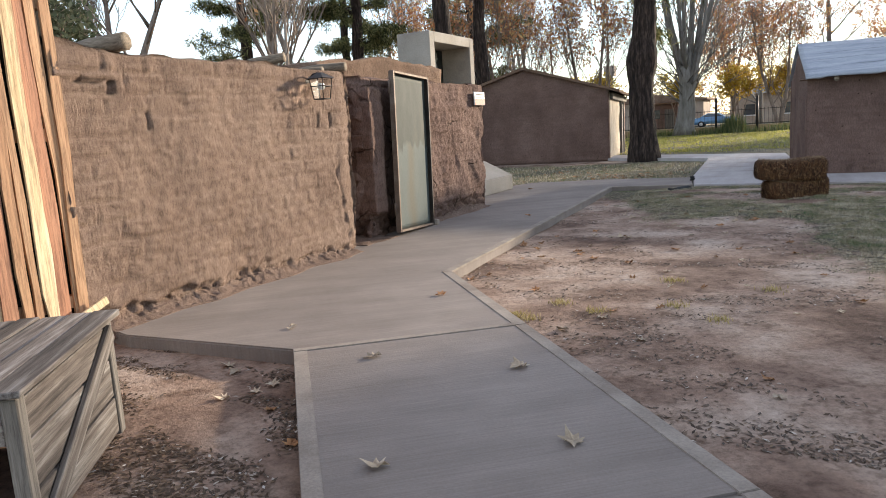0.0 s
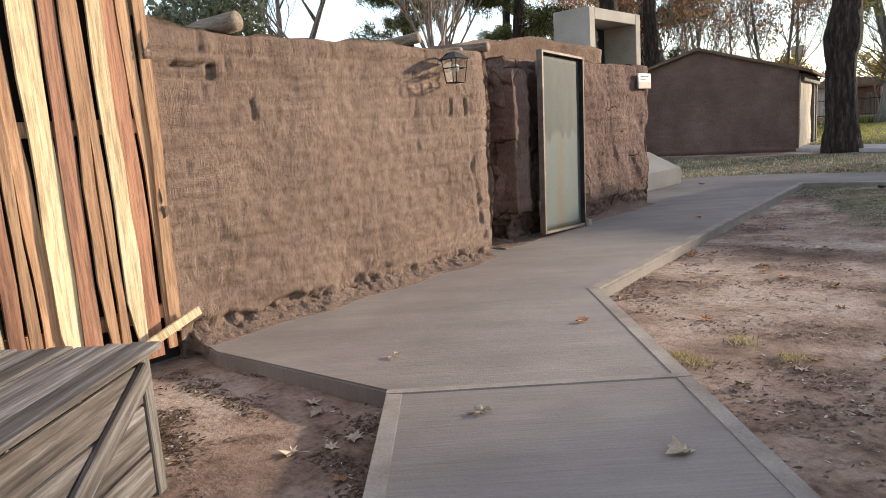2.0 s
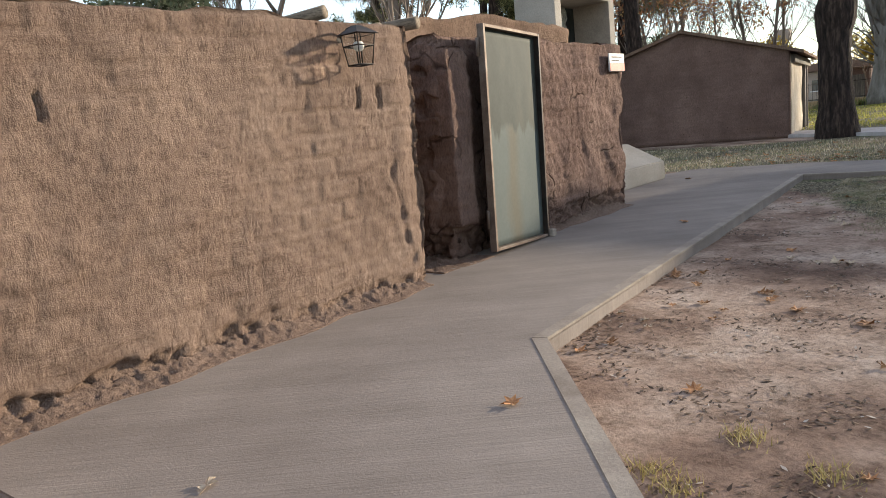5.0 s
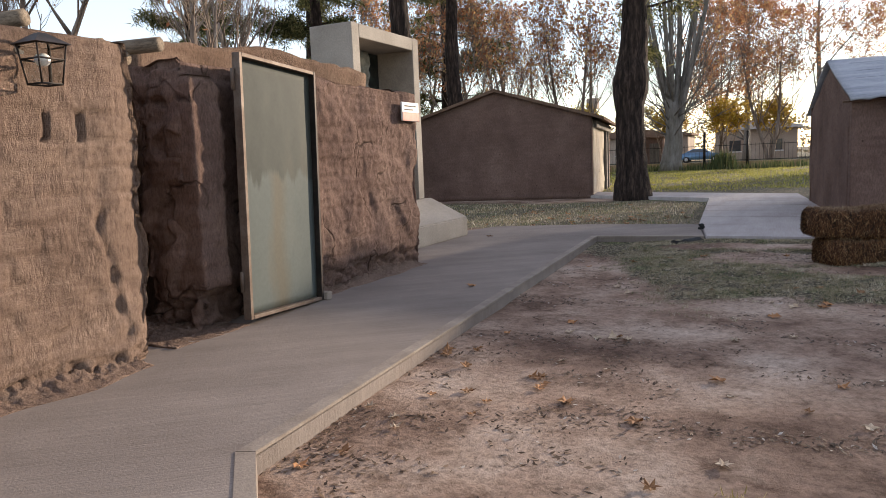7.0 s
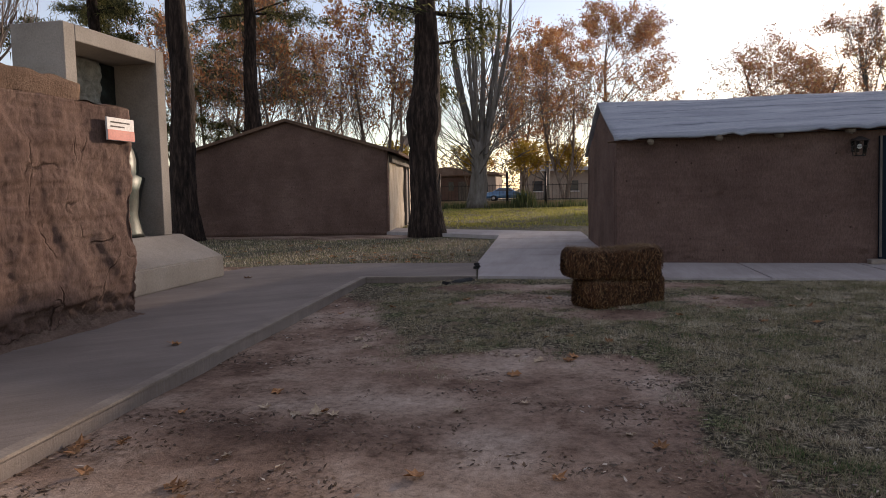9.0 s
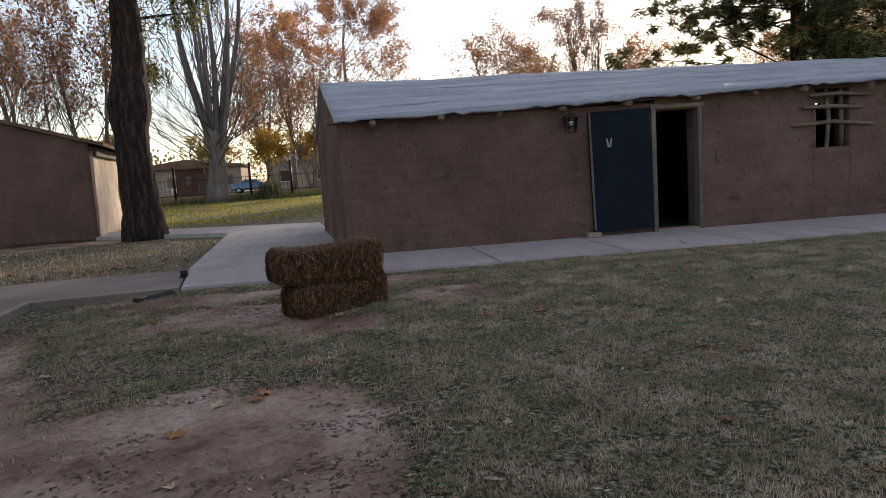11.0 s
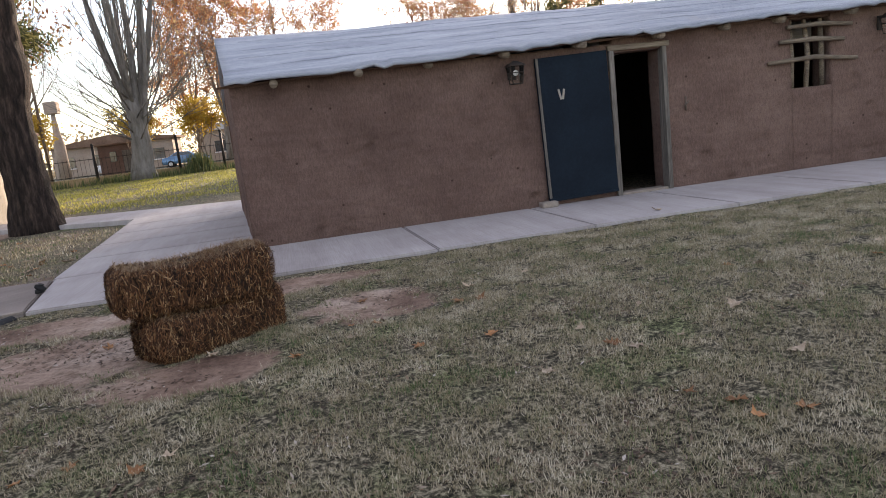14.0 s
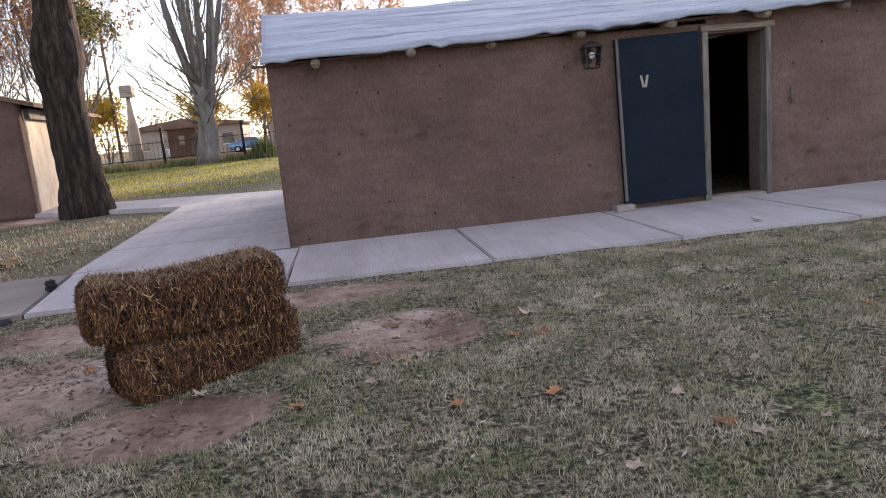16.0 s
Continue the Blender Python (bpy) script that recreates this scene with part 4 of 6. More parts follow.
for k, (a, b) in enumerate((((0.05, 3.85, 0.16), (0.06, 4.28, 0.32)),)):
    d = Vector(b) - Vector(a)
    bm = bmesh.new()
    add_box(bm, (0, 0, -0.03), (0.025, d.length, 0.03), 0.004)
    ob = part("loose_board", bm, M_PLANK_PALE, fence)
    ob.matrix_basis = Matrix.Translation(a) @ Matrix.Rotation(math.atan2(d.z, d.y), 4, "X")


# ---- wooden crate ----
def crate():
    ex, ey = Vector((-0.6, 0.8, 0)), Vector((-0.8, -0.6, 0))
    m = Matrix.Translation((-3.1, 2.3, -0.1)) @ Matrix((ex, ey, (0, 0, 1))).transposed().to_4x4()
    t = thing("wooden_crate", m, "old weathered grey wooden crate with a closed lid", "crate")
    L, D, H = 1.12, 0.72, 0.63
    for x in (0.0, L - 0.07):
        for yy in (0.0, D - 0.06):
            box("post", (x, yy, 0), (x + 0.07, yy + 0.06, H - 0.045), M_GREYWOOD_Z, t, 0.005)
    for side, yy in ((0, 0.012), (1, D - 0.03)):
        z = 0.02
        for k, hgt in enumerate((0.19, 0.2, 0.165)):
            box("front_board" if not side else "back_board", (0.074, yy, z), (L - 0.074, yy + 0.022, z + hgt - 0.012), M_GREYWOOD, t, 0.004, jitter=0.003)
            z += hgt
    for x in (0.015, L - 0.035):
        z = 0.02
        for hgt in (0.19, 0.2, 0.165):
            if x < 0.1 and hgt == 0.2:
                z += hgt
                continue
            box("end_board", (x, 0.064, z), (x + 0.02, D - 0.064, z + hgt - 0.012), M_GREYWOOD, t, 0.004, jitter=0.003)
            z += hgt
    bm = bmesh.new()
    dl = math.hypot(L - 0.16, H - 0.1)
    add_box(bm, (0, -0.018, -0.045), (dl, 0.008, 0.045), 0.004)
    br = part("brace", bm, M_GREYWOOD, t)
    br.matrix_basis = Matrix.Translation((0.085, 0.0, 0.06)) @ Matrix.Rotation(-math.atan2(H - 0.17, L - 0.17), 4, "Y")
    yy = -0.035
    for k in range(6):
        wd = (0.13, 0.11, 0.14, 0.12, 0.13, 0.14)[k]
        z = H - 0.042 + random.uniform(0, 0.014)
        box("lid_board", (-0.04, yy, z), (L + 0.05, yy + wd - random.choice((0.004, 0.008, 0.02)), z + 0.024), M_GREYWOOD, t, 0.004, jitter=0.004)
        yy += wd
    return t


crate()


# ---- straw bales ----
def bale(cx, cy, z0, length, depth, h, turn, tilt=0.0, label=""):
    """A pressed bale with rounded edges and stalks standing out all over."""
    t = thing("straw_bale", pose(cx, cy, z0, 0, tilt, turn), label, "straw bale", "stacked straw bales")
    half = Vector((length / 2, depth / 2, h / 2))

    def rounded(p):
        k = Vector((p.x / half.x, p.y / half.y, (p.z - half.z) / half.z))
        n = (abs(k.x) ** 8 + abs(k.y) ** 6 + abs(k.z) ** 6) ** 0.15
        q = k / max(n, 1e-6)
        sag = 0.03 * math.sin(p.x * 4 + cx)
        return Vector((q.x * half.x, q.y * half.y, half.z + q.z * half.z + sag * (1 if q.z > -0.5 else 0)))

    def shift(p, nor):
        return rounded(p) - p + nor * (0.022 * fn(p, 5, cx) + 0.02 * fn(p, 17, cy) - 0.012)
    lump_box("body", (-half.x, -half.y, 0), (half.x, half.y, h), 0.035, shift, M_STRAW_BODY, t, "densely packed straw, near-black for the shade between stalks")
    v, f = [], []
    rnd = random.Random(int(cx * 100 + z0 * 1000))
    faces6 = [(0, -1), (0, 1), (1, -1), (1, 1), (2, 1)]
    for _ in range(9000):
        ax, s = rnd.choices(faces6, (4, 2, 6, 3, 5))[0]
        p = Vector((rnd.uniform(-1, 1) * half.x, rnd.uniform(-1, 1) * half.y, rnd.random() * h))
        nor = Vector((0, 0, 0))
        nor[ax] = s
        p[ax] = s * half[ax] if ax < 2 else h
        p = rounded(p)
        out = Vector((p.x / half.x ** 2 * 0.4, p.y / half.y ** 2, (p.z - half.z) / half.z ** 2)).normalized()
        out = (out + nor).normalized()
        d = Vector((rnd.gauss(0, 0.3), rnd.gauss(0, 0.3), rnd.gauss(0, 1.0)) if ax != 2 else (rnd.gauss(0, 0.4), rnd.gauss(0, 1.0), rnd.gauss(0, 0.15)))
        d = (d - out * d.dot(out) * 0.85).normalized() * rnd.uniform(0.02, 0.085) + out * abs(rnd.gauss(0.0, 0.022))
        wv = d.cross(out + Vector((0.01, 0.02, 0.03))).normalized() * rnd.uniform(0.0014, 0.0034)
        p = p - d * 0.5 - out * 0.002
        b = len(v)
        mid = p + d * 0.5 + out * rnd.uniform(0.002, 0.016)
        v += [p - wv, p + wv, mid + wv, mid - wv, p + d]
        f += [(b, b + 1, b + 2, b + 3), (b + 3, b + 2, b + 4)]
    raw("straw", v, f, M_STRAW, t, "loose stalks")
    v, f = [], []
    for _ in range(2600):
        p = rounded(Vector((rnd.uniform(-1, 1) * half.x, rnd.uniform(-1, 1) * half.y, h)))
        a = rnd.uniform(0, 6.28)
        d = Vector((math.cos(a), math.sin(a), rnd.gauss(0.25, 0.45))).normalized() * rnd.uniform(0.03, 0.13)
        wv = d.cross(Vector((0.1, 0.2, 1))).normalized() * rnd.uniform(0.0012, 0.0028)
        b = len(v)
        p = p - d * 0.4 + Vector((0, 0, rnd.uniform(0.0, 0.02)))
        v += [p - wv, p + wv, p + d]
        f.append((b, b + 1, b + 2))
    raw("top_straw", v, f, M_STRAW_PALE, t, "pale loose stalks on top")
    return t


bale(-0.88, 13.3, -0.07, 0.95, 0.46, 0.31, 38, 0, "dark brown straw bale lying on the ground")
bale(-0.955, 13.27, 0.225, 1.0, 0.46, 0.32, 22, 2.0, "brown straw bale stacked on another bale")


# ---- the long adobe building ----
FRONT, RIDGE_Y, BACK = 17.0, 19.6, 22.4


def eave_z(x):
    return 1.9 + 0.025 * (x + 0.75) * (1 if x < 9 else 9.75 / (x + 0.75))


def front_segment(name, x0, x1, z0, z1, parent):
    base = adobe_shift(0.025, 0.014, 0.008, 0.015, 0.0, "x")

    def shift(p, nor):
        q = base(p, Vector((0, nor.y, 0)) if nor.y else Vector((0, 0, 0)))
        hole = 0.03 * smooth(0.52, 0.62, fn(p, 5.5, 50.0)) if nor.y < 0 else 0.0
        return Vector((0, q.y + hole, 0))
    return lump_box(name, (x0, FRONT, z0), (x1, FRONT + 0.35, z1), 0.034, shift, M_ADOBE_SHED, parent)


house = thing("wall_front", pose(0, 0, 0), "long low adobe front wall of smooth brown mud plaster", "building wall", kind="structure")
DZ = 1.81
front_segment("wall_piece", -0.77, 3.93, -0.12, 1.92, house)
front_segment("wall_piece", 3.93, 4.6, DZ, 2.02, house)
front_segment("wall_piece", 4.6, 6.5, -0.12, 2.04, house)
front_segment("wall_piece", 6.5, 7.12, -0.12, 1.1, house)
front_segment("wall_piece", 6.5, 7.12, 2.0, 2.085, house)
front_segment("wall_piece", 7.12, 8.66, -0.12, 2.1, house)
front_segment("wall_piece", 8.66, 9.61, 1.95, 2.13, house)
front_segment("wall_piece", 9.61, 13.6, -0.12, 2.13, house)


def gable(name, x0, x1, skew, material):
    def shift(p, nor):
        k = (p.y - FRONT) / (BACK - FRONT)
        top = 1.88 + (2.62 - 1.88) * (1 - abs(p.y - RIDGE_Y) / (RIDGE_Y - FRONT)) if p.y < RIDGE_Y else 1.9 + 0.72 * (BACK - p.y) / (BACK - RIDGE_Y)
        q = Vector((nor.x * (0.03 * fn(p, 1.8, 5) + 0.01 * fn(p, 10, 5)), 0, 0))
        q.x += skew * k
        q.z = (p.z + 0.12) / 2.0 * (top + 0.12) - 0.12 - p.z
        return q
    return tagged(lump_box(name, (x0, FRONT + 0.352, -0.12), (x1, BACK, 1.88), 0.09, shift, material), "adobe gable wall of the long building", "building wall", kind="structure")


gable("wall_gable", -0.75, -0.41, -0.46, M_ADOBE_SHED)
gable("wall_gable_far", 13.2, 13.6, 0.0, M_ADOBE_SHED)
tagged(box("wall_rear", (-1.2, BACK - 0.3, -0.12), (13.6, BACK, 2.03), M_ADOBE_SHED), "rear adobe wall of the long building", "building wall", kind="structure")
# Partitions added inside; their black colour stands for the unlit room.
tagged(box("wall_partition", (2.4, FRONT + 0.36, -0.12), (2.6, BACK - 0.31, 2.0), M_SHADE), "inner partition wall, coloured near-black as if unlit", "wall", kind="structure")
tagged(box("wall_partition_far", (5.6, FRONT + 0.36, -0.12), (5.8, BACK - 0.31, 2.0), M_SHADE), "inner partition wall, coloured near-black as if unlit", "wall", kind="structure")


def long_roof():
    """A mud roof under a pale coated membrane, sagging, with a ragged eave."""
    xs = [-0.8 + 0.12 * i for i in range(124)]
    prof = [(-0.24, 0.0), (0.2, 0.085), (0.5, 0.17), (1.0, 0.32), (1.6, 0.52), (2.2, 0.72), (2.6, 0.86), (2.9, 0.84), (3.8, 0.6), (5.7, 0.0)]
    top, bot = [], []
    for x in xs:
        for k, (dy, dz) in enumerate(prof):
            ez = eave_z(x) + 0.02
            rise = (2.76 - ez) / 0.86
            yy = FRONT + dy
            wob = 0.022 * noise.noise(Vector((x * 0.9, dy * 1.3, 2))) + 0.012 * noise.noise(Vector((x * 3.5, dy * 4, 5)))
            if k == 0:
                yy += 0.04 * noise.noise(Vector((x * 1.9, 0, 9))) + 0.05 * noise.noise(Vector((x * 7, 0, 4)))
                wob += -0.03 + 0.02 * noise.noise(Vector((x * 1.7, 4, 1))) + 0.035 * noise.noise(Vector((x * 6.5, 8, 1)))
            sk = -0.46 * max(0, dy) / 5.4 if x < 0 else 0
            top.append((x + sk, yy, ez + dz * rise + wob))
            bot.append((x + sk, yy + 0.012, ez + dz * rise + wob - 0.03))
    n = len(prof)
    verts = top + bot
    off = len(top)
    faces = []
    for i in range(len(xs) - 1):
        for k in range(n - 1):
            a = i * n + k
            faces.append((a, a + n, a + n + 1, a + 1))
            faces.append((off + a, off + a + 1, off + a + n + 1, off + a + n))
        a = i * n
        faces.append((a, off + a, off + a + n, a + n))
        a = i * n + n - 1
        faces.append((a, a + n, off + a + n, off + a))
    for i in (0, len(xs) - 1):
        for k in range(n - 1):
            a = i * n + k
            faces.append((a, a + 1, off + a + 1, off + a) if i == 0 else (a, off + a, off + a + 1, a + 1))
    t = thing("roof_long", pose(0, 0, 0), "low roof covered with a pale grey patched membrane", "roof", kind="structure")
    raw("membrane", verts, faces, M_ROOF, t, "pale grey coated membrane with wrinkled laps", True)
    for j, (dy, dz) in enumerate(((0.62, 0.205), (1.18, 0.378), (1.72, 0.558), (2.28, 0.745))):
        v, f = [], []
        for i, x in enumerate(xs[1:-1]):
            ez = eave_z(x) + 0.02
            rise = (2.76 - ez) / 0.86
            yy = FRONT + dy + 0.05 * noise.noise(Vector((x * 1.1, j * 5, 0))) + 0.02 * noise.noise(Vector((x * 5, j * 5, 3)))
            zz = ez + (dz + (yy - FRONT - dy) * 0.33) * rise + 0.022 * noise.noise(Vector((x * 0.9, dy * 1.3, 2))) + 0.012 * noise.noise(Vector((x * 3.5, dy * 4, 5))) + 0.008
            v += [(x, yy, zz), (x, yy - 0.008, zz - 0.02), (x, yy + 0.2, zz + 0.2 * 0.3)]
            if i:
                b = 3 * i
                f += [(b - 3, b - 2, b + 1, b), (b - 3, b, b + 2, b - 1)]
        raw("lap", v, f, M_ROOF, t)
    for i in range(15):
        x = -0.3 + 0.95 * i + random.uniform(-0.1, 0.1)
        tube("rafter", [(x, FRONT + 0.3, eave_z(x) - 0.01), (x + random.uniform(-0.03, 0.03), FRONT - 0.13 - random.uniform(0, 0.1), eave_z(x) - 0.075)], [0.052, 0.048], M_POLE, t, 9, "", 0.06)
    v, f = [], []
    for i in range(70):
        x = -0.9 + i * 0.2
        v += [(x, FRONT - 0.06, eave_z(x) - 0.05 + 0.03 * noise.noise(Vector((x * 2, 1, 1)))), (x, FRONT - 0.1, eave_z(x) - 0.03), (x, FRONT + 0.1, eave_z(x) - 0.01)]
        if i:
            b = 3 * i
            f += [(b - 3, b, b + 1, b - 2), (b - 3, b - 1, b + 2, b), (b - 2, b + 1, b + 2, b - 1)]
    raw("mud_eave", v, f, M_MUD, t, "dark mud and reeds under the eave")
    return t


long_roof()


def blue_door():
    t = thing("blue_door", pose(2.905, FRONT - 0.03, 0.05, 0, -1.2, 0), "dark blue painted steel door leaf swung back against the wall", "door")
    box("leaf", (0.0, -0.045, 0.0), (0.95, 0.0, 1.78), M_BLUE, t, 0.006)
    box("rim_bottom", (0.0, -0.056, 0.0), (0.95, -0.047, 0.045), M_BLUE, t, 0.003)
    box("rim_side", (0.0, -0.056, 0.047), (0.035, -0.047, 1.78), M_GREYWOOD_Z, t, 0.003)
    box("stop", (-0.14, -0.16, -0.05), (0.07, 0.0, 0.02), M_CONC_EDGE, t, 0.01, "low concrete door stop")
    for s in (-1, 1):
        bm = bmesh.new()
        add_box(bm, (-0.012, -0.004, -0.07), (0.016, 0.0, 0.06), 0.002)
        ob = part("emblem", bm, M_CONC_SMOOTH, t, "small pale painted mark")
        ob.matrix_basis = pose(0.3 + s * 0.025, -0.047, 1.32, 0, s * 12, 0)
    return t


blue_door()
dframe = thing("door_frame", pose(0, 0, 0), "pale worn wooden frame of the open dark doorway", "door frame", kind="structure")
box("jamb", (3.86, FRONT - 0.05, 0.0), (3.93, FRONT + 0.12, DZ + 0.02), M_GREYWOOD_Z, dframe, 0.006, jitter=0.006)
box("jamb", (4.6, FRONT - 0.04, 0.0), (4.66, FRONT + 0.12, DZ + 0.02), M_GREYWOOD_Z, dframe, 0.006, jitter=0.006)
box("head", (3.85, FRONT - 0.045, DZ + 0.022), (4.7, FRONT + 0.12, DZ + 0.09), M_POLE, dframe, 0.006, jitter=0.006)
box("sill", (3.932, FRONT - 0.02, -0.02), (4.598, FRONT + 0.2, 0.03), M_CONC_EDGE, dframe, 0.01)
bolt = thing("door_bolt", pose(4.9, FRONT - 0.01, 1.08), "small rusty iron bolt on the wall", "bolt")
tube("bar", [(0, -0.02, -0.09), (0, -0.02, 0.09)], [0.012, 0.012], M_RUST, bolt, 8)
tube("loop", [(-0.03, -0.03, -0.03), (0.01, -0.045, 0.0), (0.04, -0.03, 0.03)], [0.01, 0.01, 0.01], M_RUST, bolt, 8)


def pole_window():
    t = thing("window_poles", pose(0, 0, 0), "unglazed window opening barred with crooked wooden poles", "window", kind="structure")
    for k, x in enumerate((6.58, 6.8, 7.06)):
        tube("upright_pole", [(x, FRONT + 0.1, 1.08), (x + random.uniform(-0.03, 0.03), FRONT + 0.08, 1.55), (x + random.uniform(-0.03, 0.03), FRONT + 0.1, 2.02)], [0.032, 0.036, 0.03], M_POLE, t, 8, "", 0.08)
    for k, (z, x0, x1) in enumerate(((1.46, 6.12, 7.5), (1.72, 6.3, 7.3), (1.9, 6.42, 7.42))):
        tube("cross_pole", [(x0, FRONT - 0.05, z), ((x0 + x1) / 2, FRONT - 0.07, z + random.uniform(-0.03, 0.03)), (x1, FRONT - 0.04, z + random.uniform(-0.04, 0.05))], [0.028, 0.033, 0.024], M_POLE, t, 8, "", 0.08)
    return t


pole_window()
td = thing("tan_door", pose(8.66, FRONT + 0.02, 0.03), "ochre painted wooden door, closed", "door")
box("leaf", (0.04, 0.0, 0.0), (0.91, 0.045, 1.9), M_TAN, td, 0.005)
box("jamb", (0.0, -0.03, -0.02), (0.038, 0.1, 1.92), M_GREYWOOD_Z, td, 0.004)
box("jamb", (0.912, -0.03, -0.02), (0.95, 0.1, 1.92), M_GREYWOOD_Z, td, 0.004)
tube("handle", [(0.1, -0.005, 0.95), (0.1, -0.05, 0.98), (0.1, -0.05, 1.08), (0.1, -0.005, 1.11)], [0.008] * 4, M_IRON, td, 6)

# drain mouth and a small black stump on the paving
dr = tube("drain_pipe", [(-3.05, 14.75, -0.09), (-2.9, 14.86, -0.085), (-2.75, 15.1, -0.08)], [0.075, 0.075, 0.075], M_RUBBER, None, 14)
tagged(dr, "black plastic drain pipe end under the kerb", "drain pipe")
st = thing("rubber_stump", pose(-2.83, 16.09, 0.0), "small black rubber stump on the paving", "bollard stump")
tube("stem", [(0, 0, 0), (0, 0, 0.035)], [0.045, 0.04], M_RUBBER, st, 10)
tube("knob", [(0, 0, 0.036), (0.02, 0, 0.06), (0.03, 0, 0.085)], [0.05, 0.055, 0.03], M_RUBBER, st, 10)


# ---- the shed ----
def shed():
    m = pose(-7.0, 25.8, 0.0, 0, 0, 9)
    t = thing("adobe_shed", m, "small adobe shed with a low gable and a lime-washed side", "shed")
    W, D = 6.1, 7.5
    top = lambda x: 2.42 + 0.9 * (1 - abs(x + 2.95) / 2.95)

    def fshift(p, nor):
        q = Vector((0, nor.y * (0.03 * fn(p, 1.2, 5) + 0.012 * fn(p, 8, 5)), 0))
        q.z = (p.z + 0.1) / 2.4 * (top(p.x) + 0.1) - 0.1 - p.z
        if p.z < 0.15 and nor.y < 0:
            q.y += 0.03 + 0.04 * fn(p, 5, 3)
        return q
    lump_box("front_wall", (-W, 0, -0.1), (0, 0.35, 2.3), 0.1, fshift, M_ADOBE_SHED, t)
    lump_box("rear_wall", (-W, D - 0.35, -0.1), (0, D, 2.3), 0.3, fshift, M_ADOBE_SHED, t)
    side = lambda p, nor: Vector((nor.x * (0.03 * fn(p, 1.4, 7) + 0.015 * fn(p, 7, 5)), 0, 0))
    lump_box("side_wall", (-0.35, 0.352, -0.1), (0, D - 0.352, 2.3), 0.12, side, M_LIME, t, "cracked pale lime-washed side wall")
    lump_box("side_wall", (-W, 0.352, -0.1), (-W + 0.35, D - 0.352, 2.4), 0.25, side, M_ADOBE_SHED, t)
    for s in (0, 1):
        v = []
        x0, z0, x1, z1 = (-2.95, 3.36, 0.38, 2.34) if s == 0 else (-2.95, 3.36, -W - 0.3, 2.34)
        n = 20
        for i in range(n + 1):
            yy = -0.18 + (D + 0.4) * i / n
            for (x, z) in ((x0, z0), (x1, z1), (x1, z1 - 0.09), (x0, z0 - 0.09)):
                v.append((x, yy, z + 0.02 * noise.noise(Vector((x, yy * 1.5, 3)))))
        f = []
        for i in range(n):
            for k in range(4):
                a, b = 4 * i + k, 4 * i + (k + 1) % 4
                f.append((a, b, b + 4, a + 4))
        f += [(0, 1, 2, 3), (4 * n + 3, 4 * n + 2, 4 * n + 1, 4 * n)]
        raw("roof_slope", v, f, M_MUD, t, "dark mud roof slope")
    box("wall_beam", (-0.05, 0.4, 2.05), (0.12, D - 0.4, 2.28), M_GREYWOOD_Z, t, 0.01, "dark timber beam under the eave")
    for yy in (4.6, 5.7):
        box("post", (0.005, yy, -0.05), (0.1, yy + 0.12, 2.05), M_GREYWOOD_Z, t, 0.01)
    box("shed_door", (0.005, 4.722, -0.02), (0.05, 5.698, 1.95), M_GREYWOOD_Z, t, 0.008)
    return t


shed()


# ---- trees ----
def grow(v, f, tips, p, d, length, r, depth, rnd, up=0.15, split=(3, 4), spread=0.6, shrink=0.68, sides=6, segs=3):
    pts, rad = [p], [r]
    if depth <= 1:
        segs = 2
    for i in range(segs):
        d = (d + Vector((rnd.gauss(0, 0.12), rnd.gauss(0, 0.12), rnd.gauss(0, 0.08) + up * 0.3))).normalized()
        p = p + d * (length / segs)
        pts.append(p)
        rad.append(max(0.004, r * (1 - 0.45 * (i + 1) / segs)))
    tube_into(v, f, pts, rad, max(3, sides))
    tips.append((pts, depth))
    if depth == 0:
        return
    for _ in range(rnd.randint(*split)):
        k = rnd.uniform(0.35, 1.0)
        i = min(segs - 1, int(k * segs))
        q = pts[i].lerp(pts[i + 1], k * segs - i)
        side = Vector((rnd.gauss(0, 1), rnd.gauss(0, 1), rnd.gauss(0, 0.4)))
        nd = (d + side.normalized() * spread + Vector((0, 0, up))).normalized()
        grow(v, f, tips, q, nd, length * shrink * rnd.uniform(0.75, 1.15), rad[i] * 0.58, depth - 1, rnd, up, split, spread, shrink, sides - 1, segs)


def leaves_into(v, f, tips, rnd, count, size, jitter, min_depth=0, max_depth=1, long=1.0):
    spots = [pts for pts, dep in tips if min_depth <= dep <= max_depth]
    for _ in range(count):
        pts = rnd.choice(spots)
        i = rnd.randrange(len(pts) - 1)
        c = pts[i].lerp(pts[i + 1], rnd.random()) + Vector((rnd.gauss(0, jitter), rnd.gauss(0, jitter), rnd.gauss(0, jitter)))
        a = Vector((rnd.gauss(0, 1), rnd.gauss(0, 1), rnd.gauss(0, 1))).normalized()
        b = a.orthogonal().normalized()
        s = size * rnd.uniform(0.5, 1.3)
        n = len(v)
        v += [c - a * s * long, c + b * s * 0.5, c + a * s * long, c - b * s * 0.5]
        f.append((n, n + 1, n + 2, n + 3))


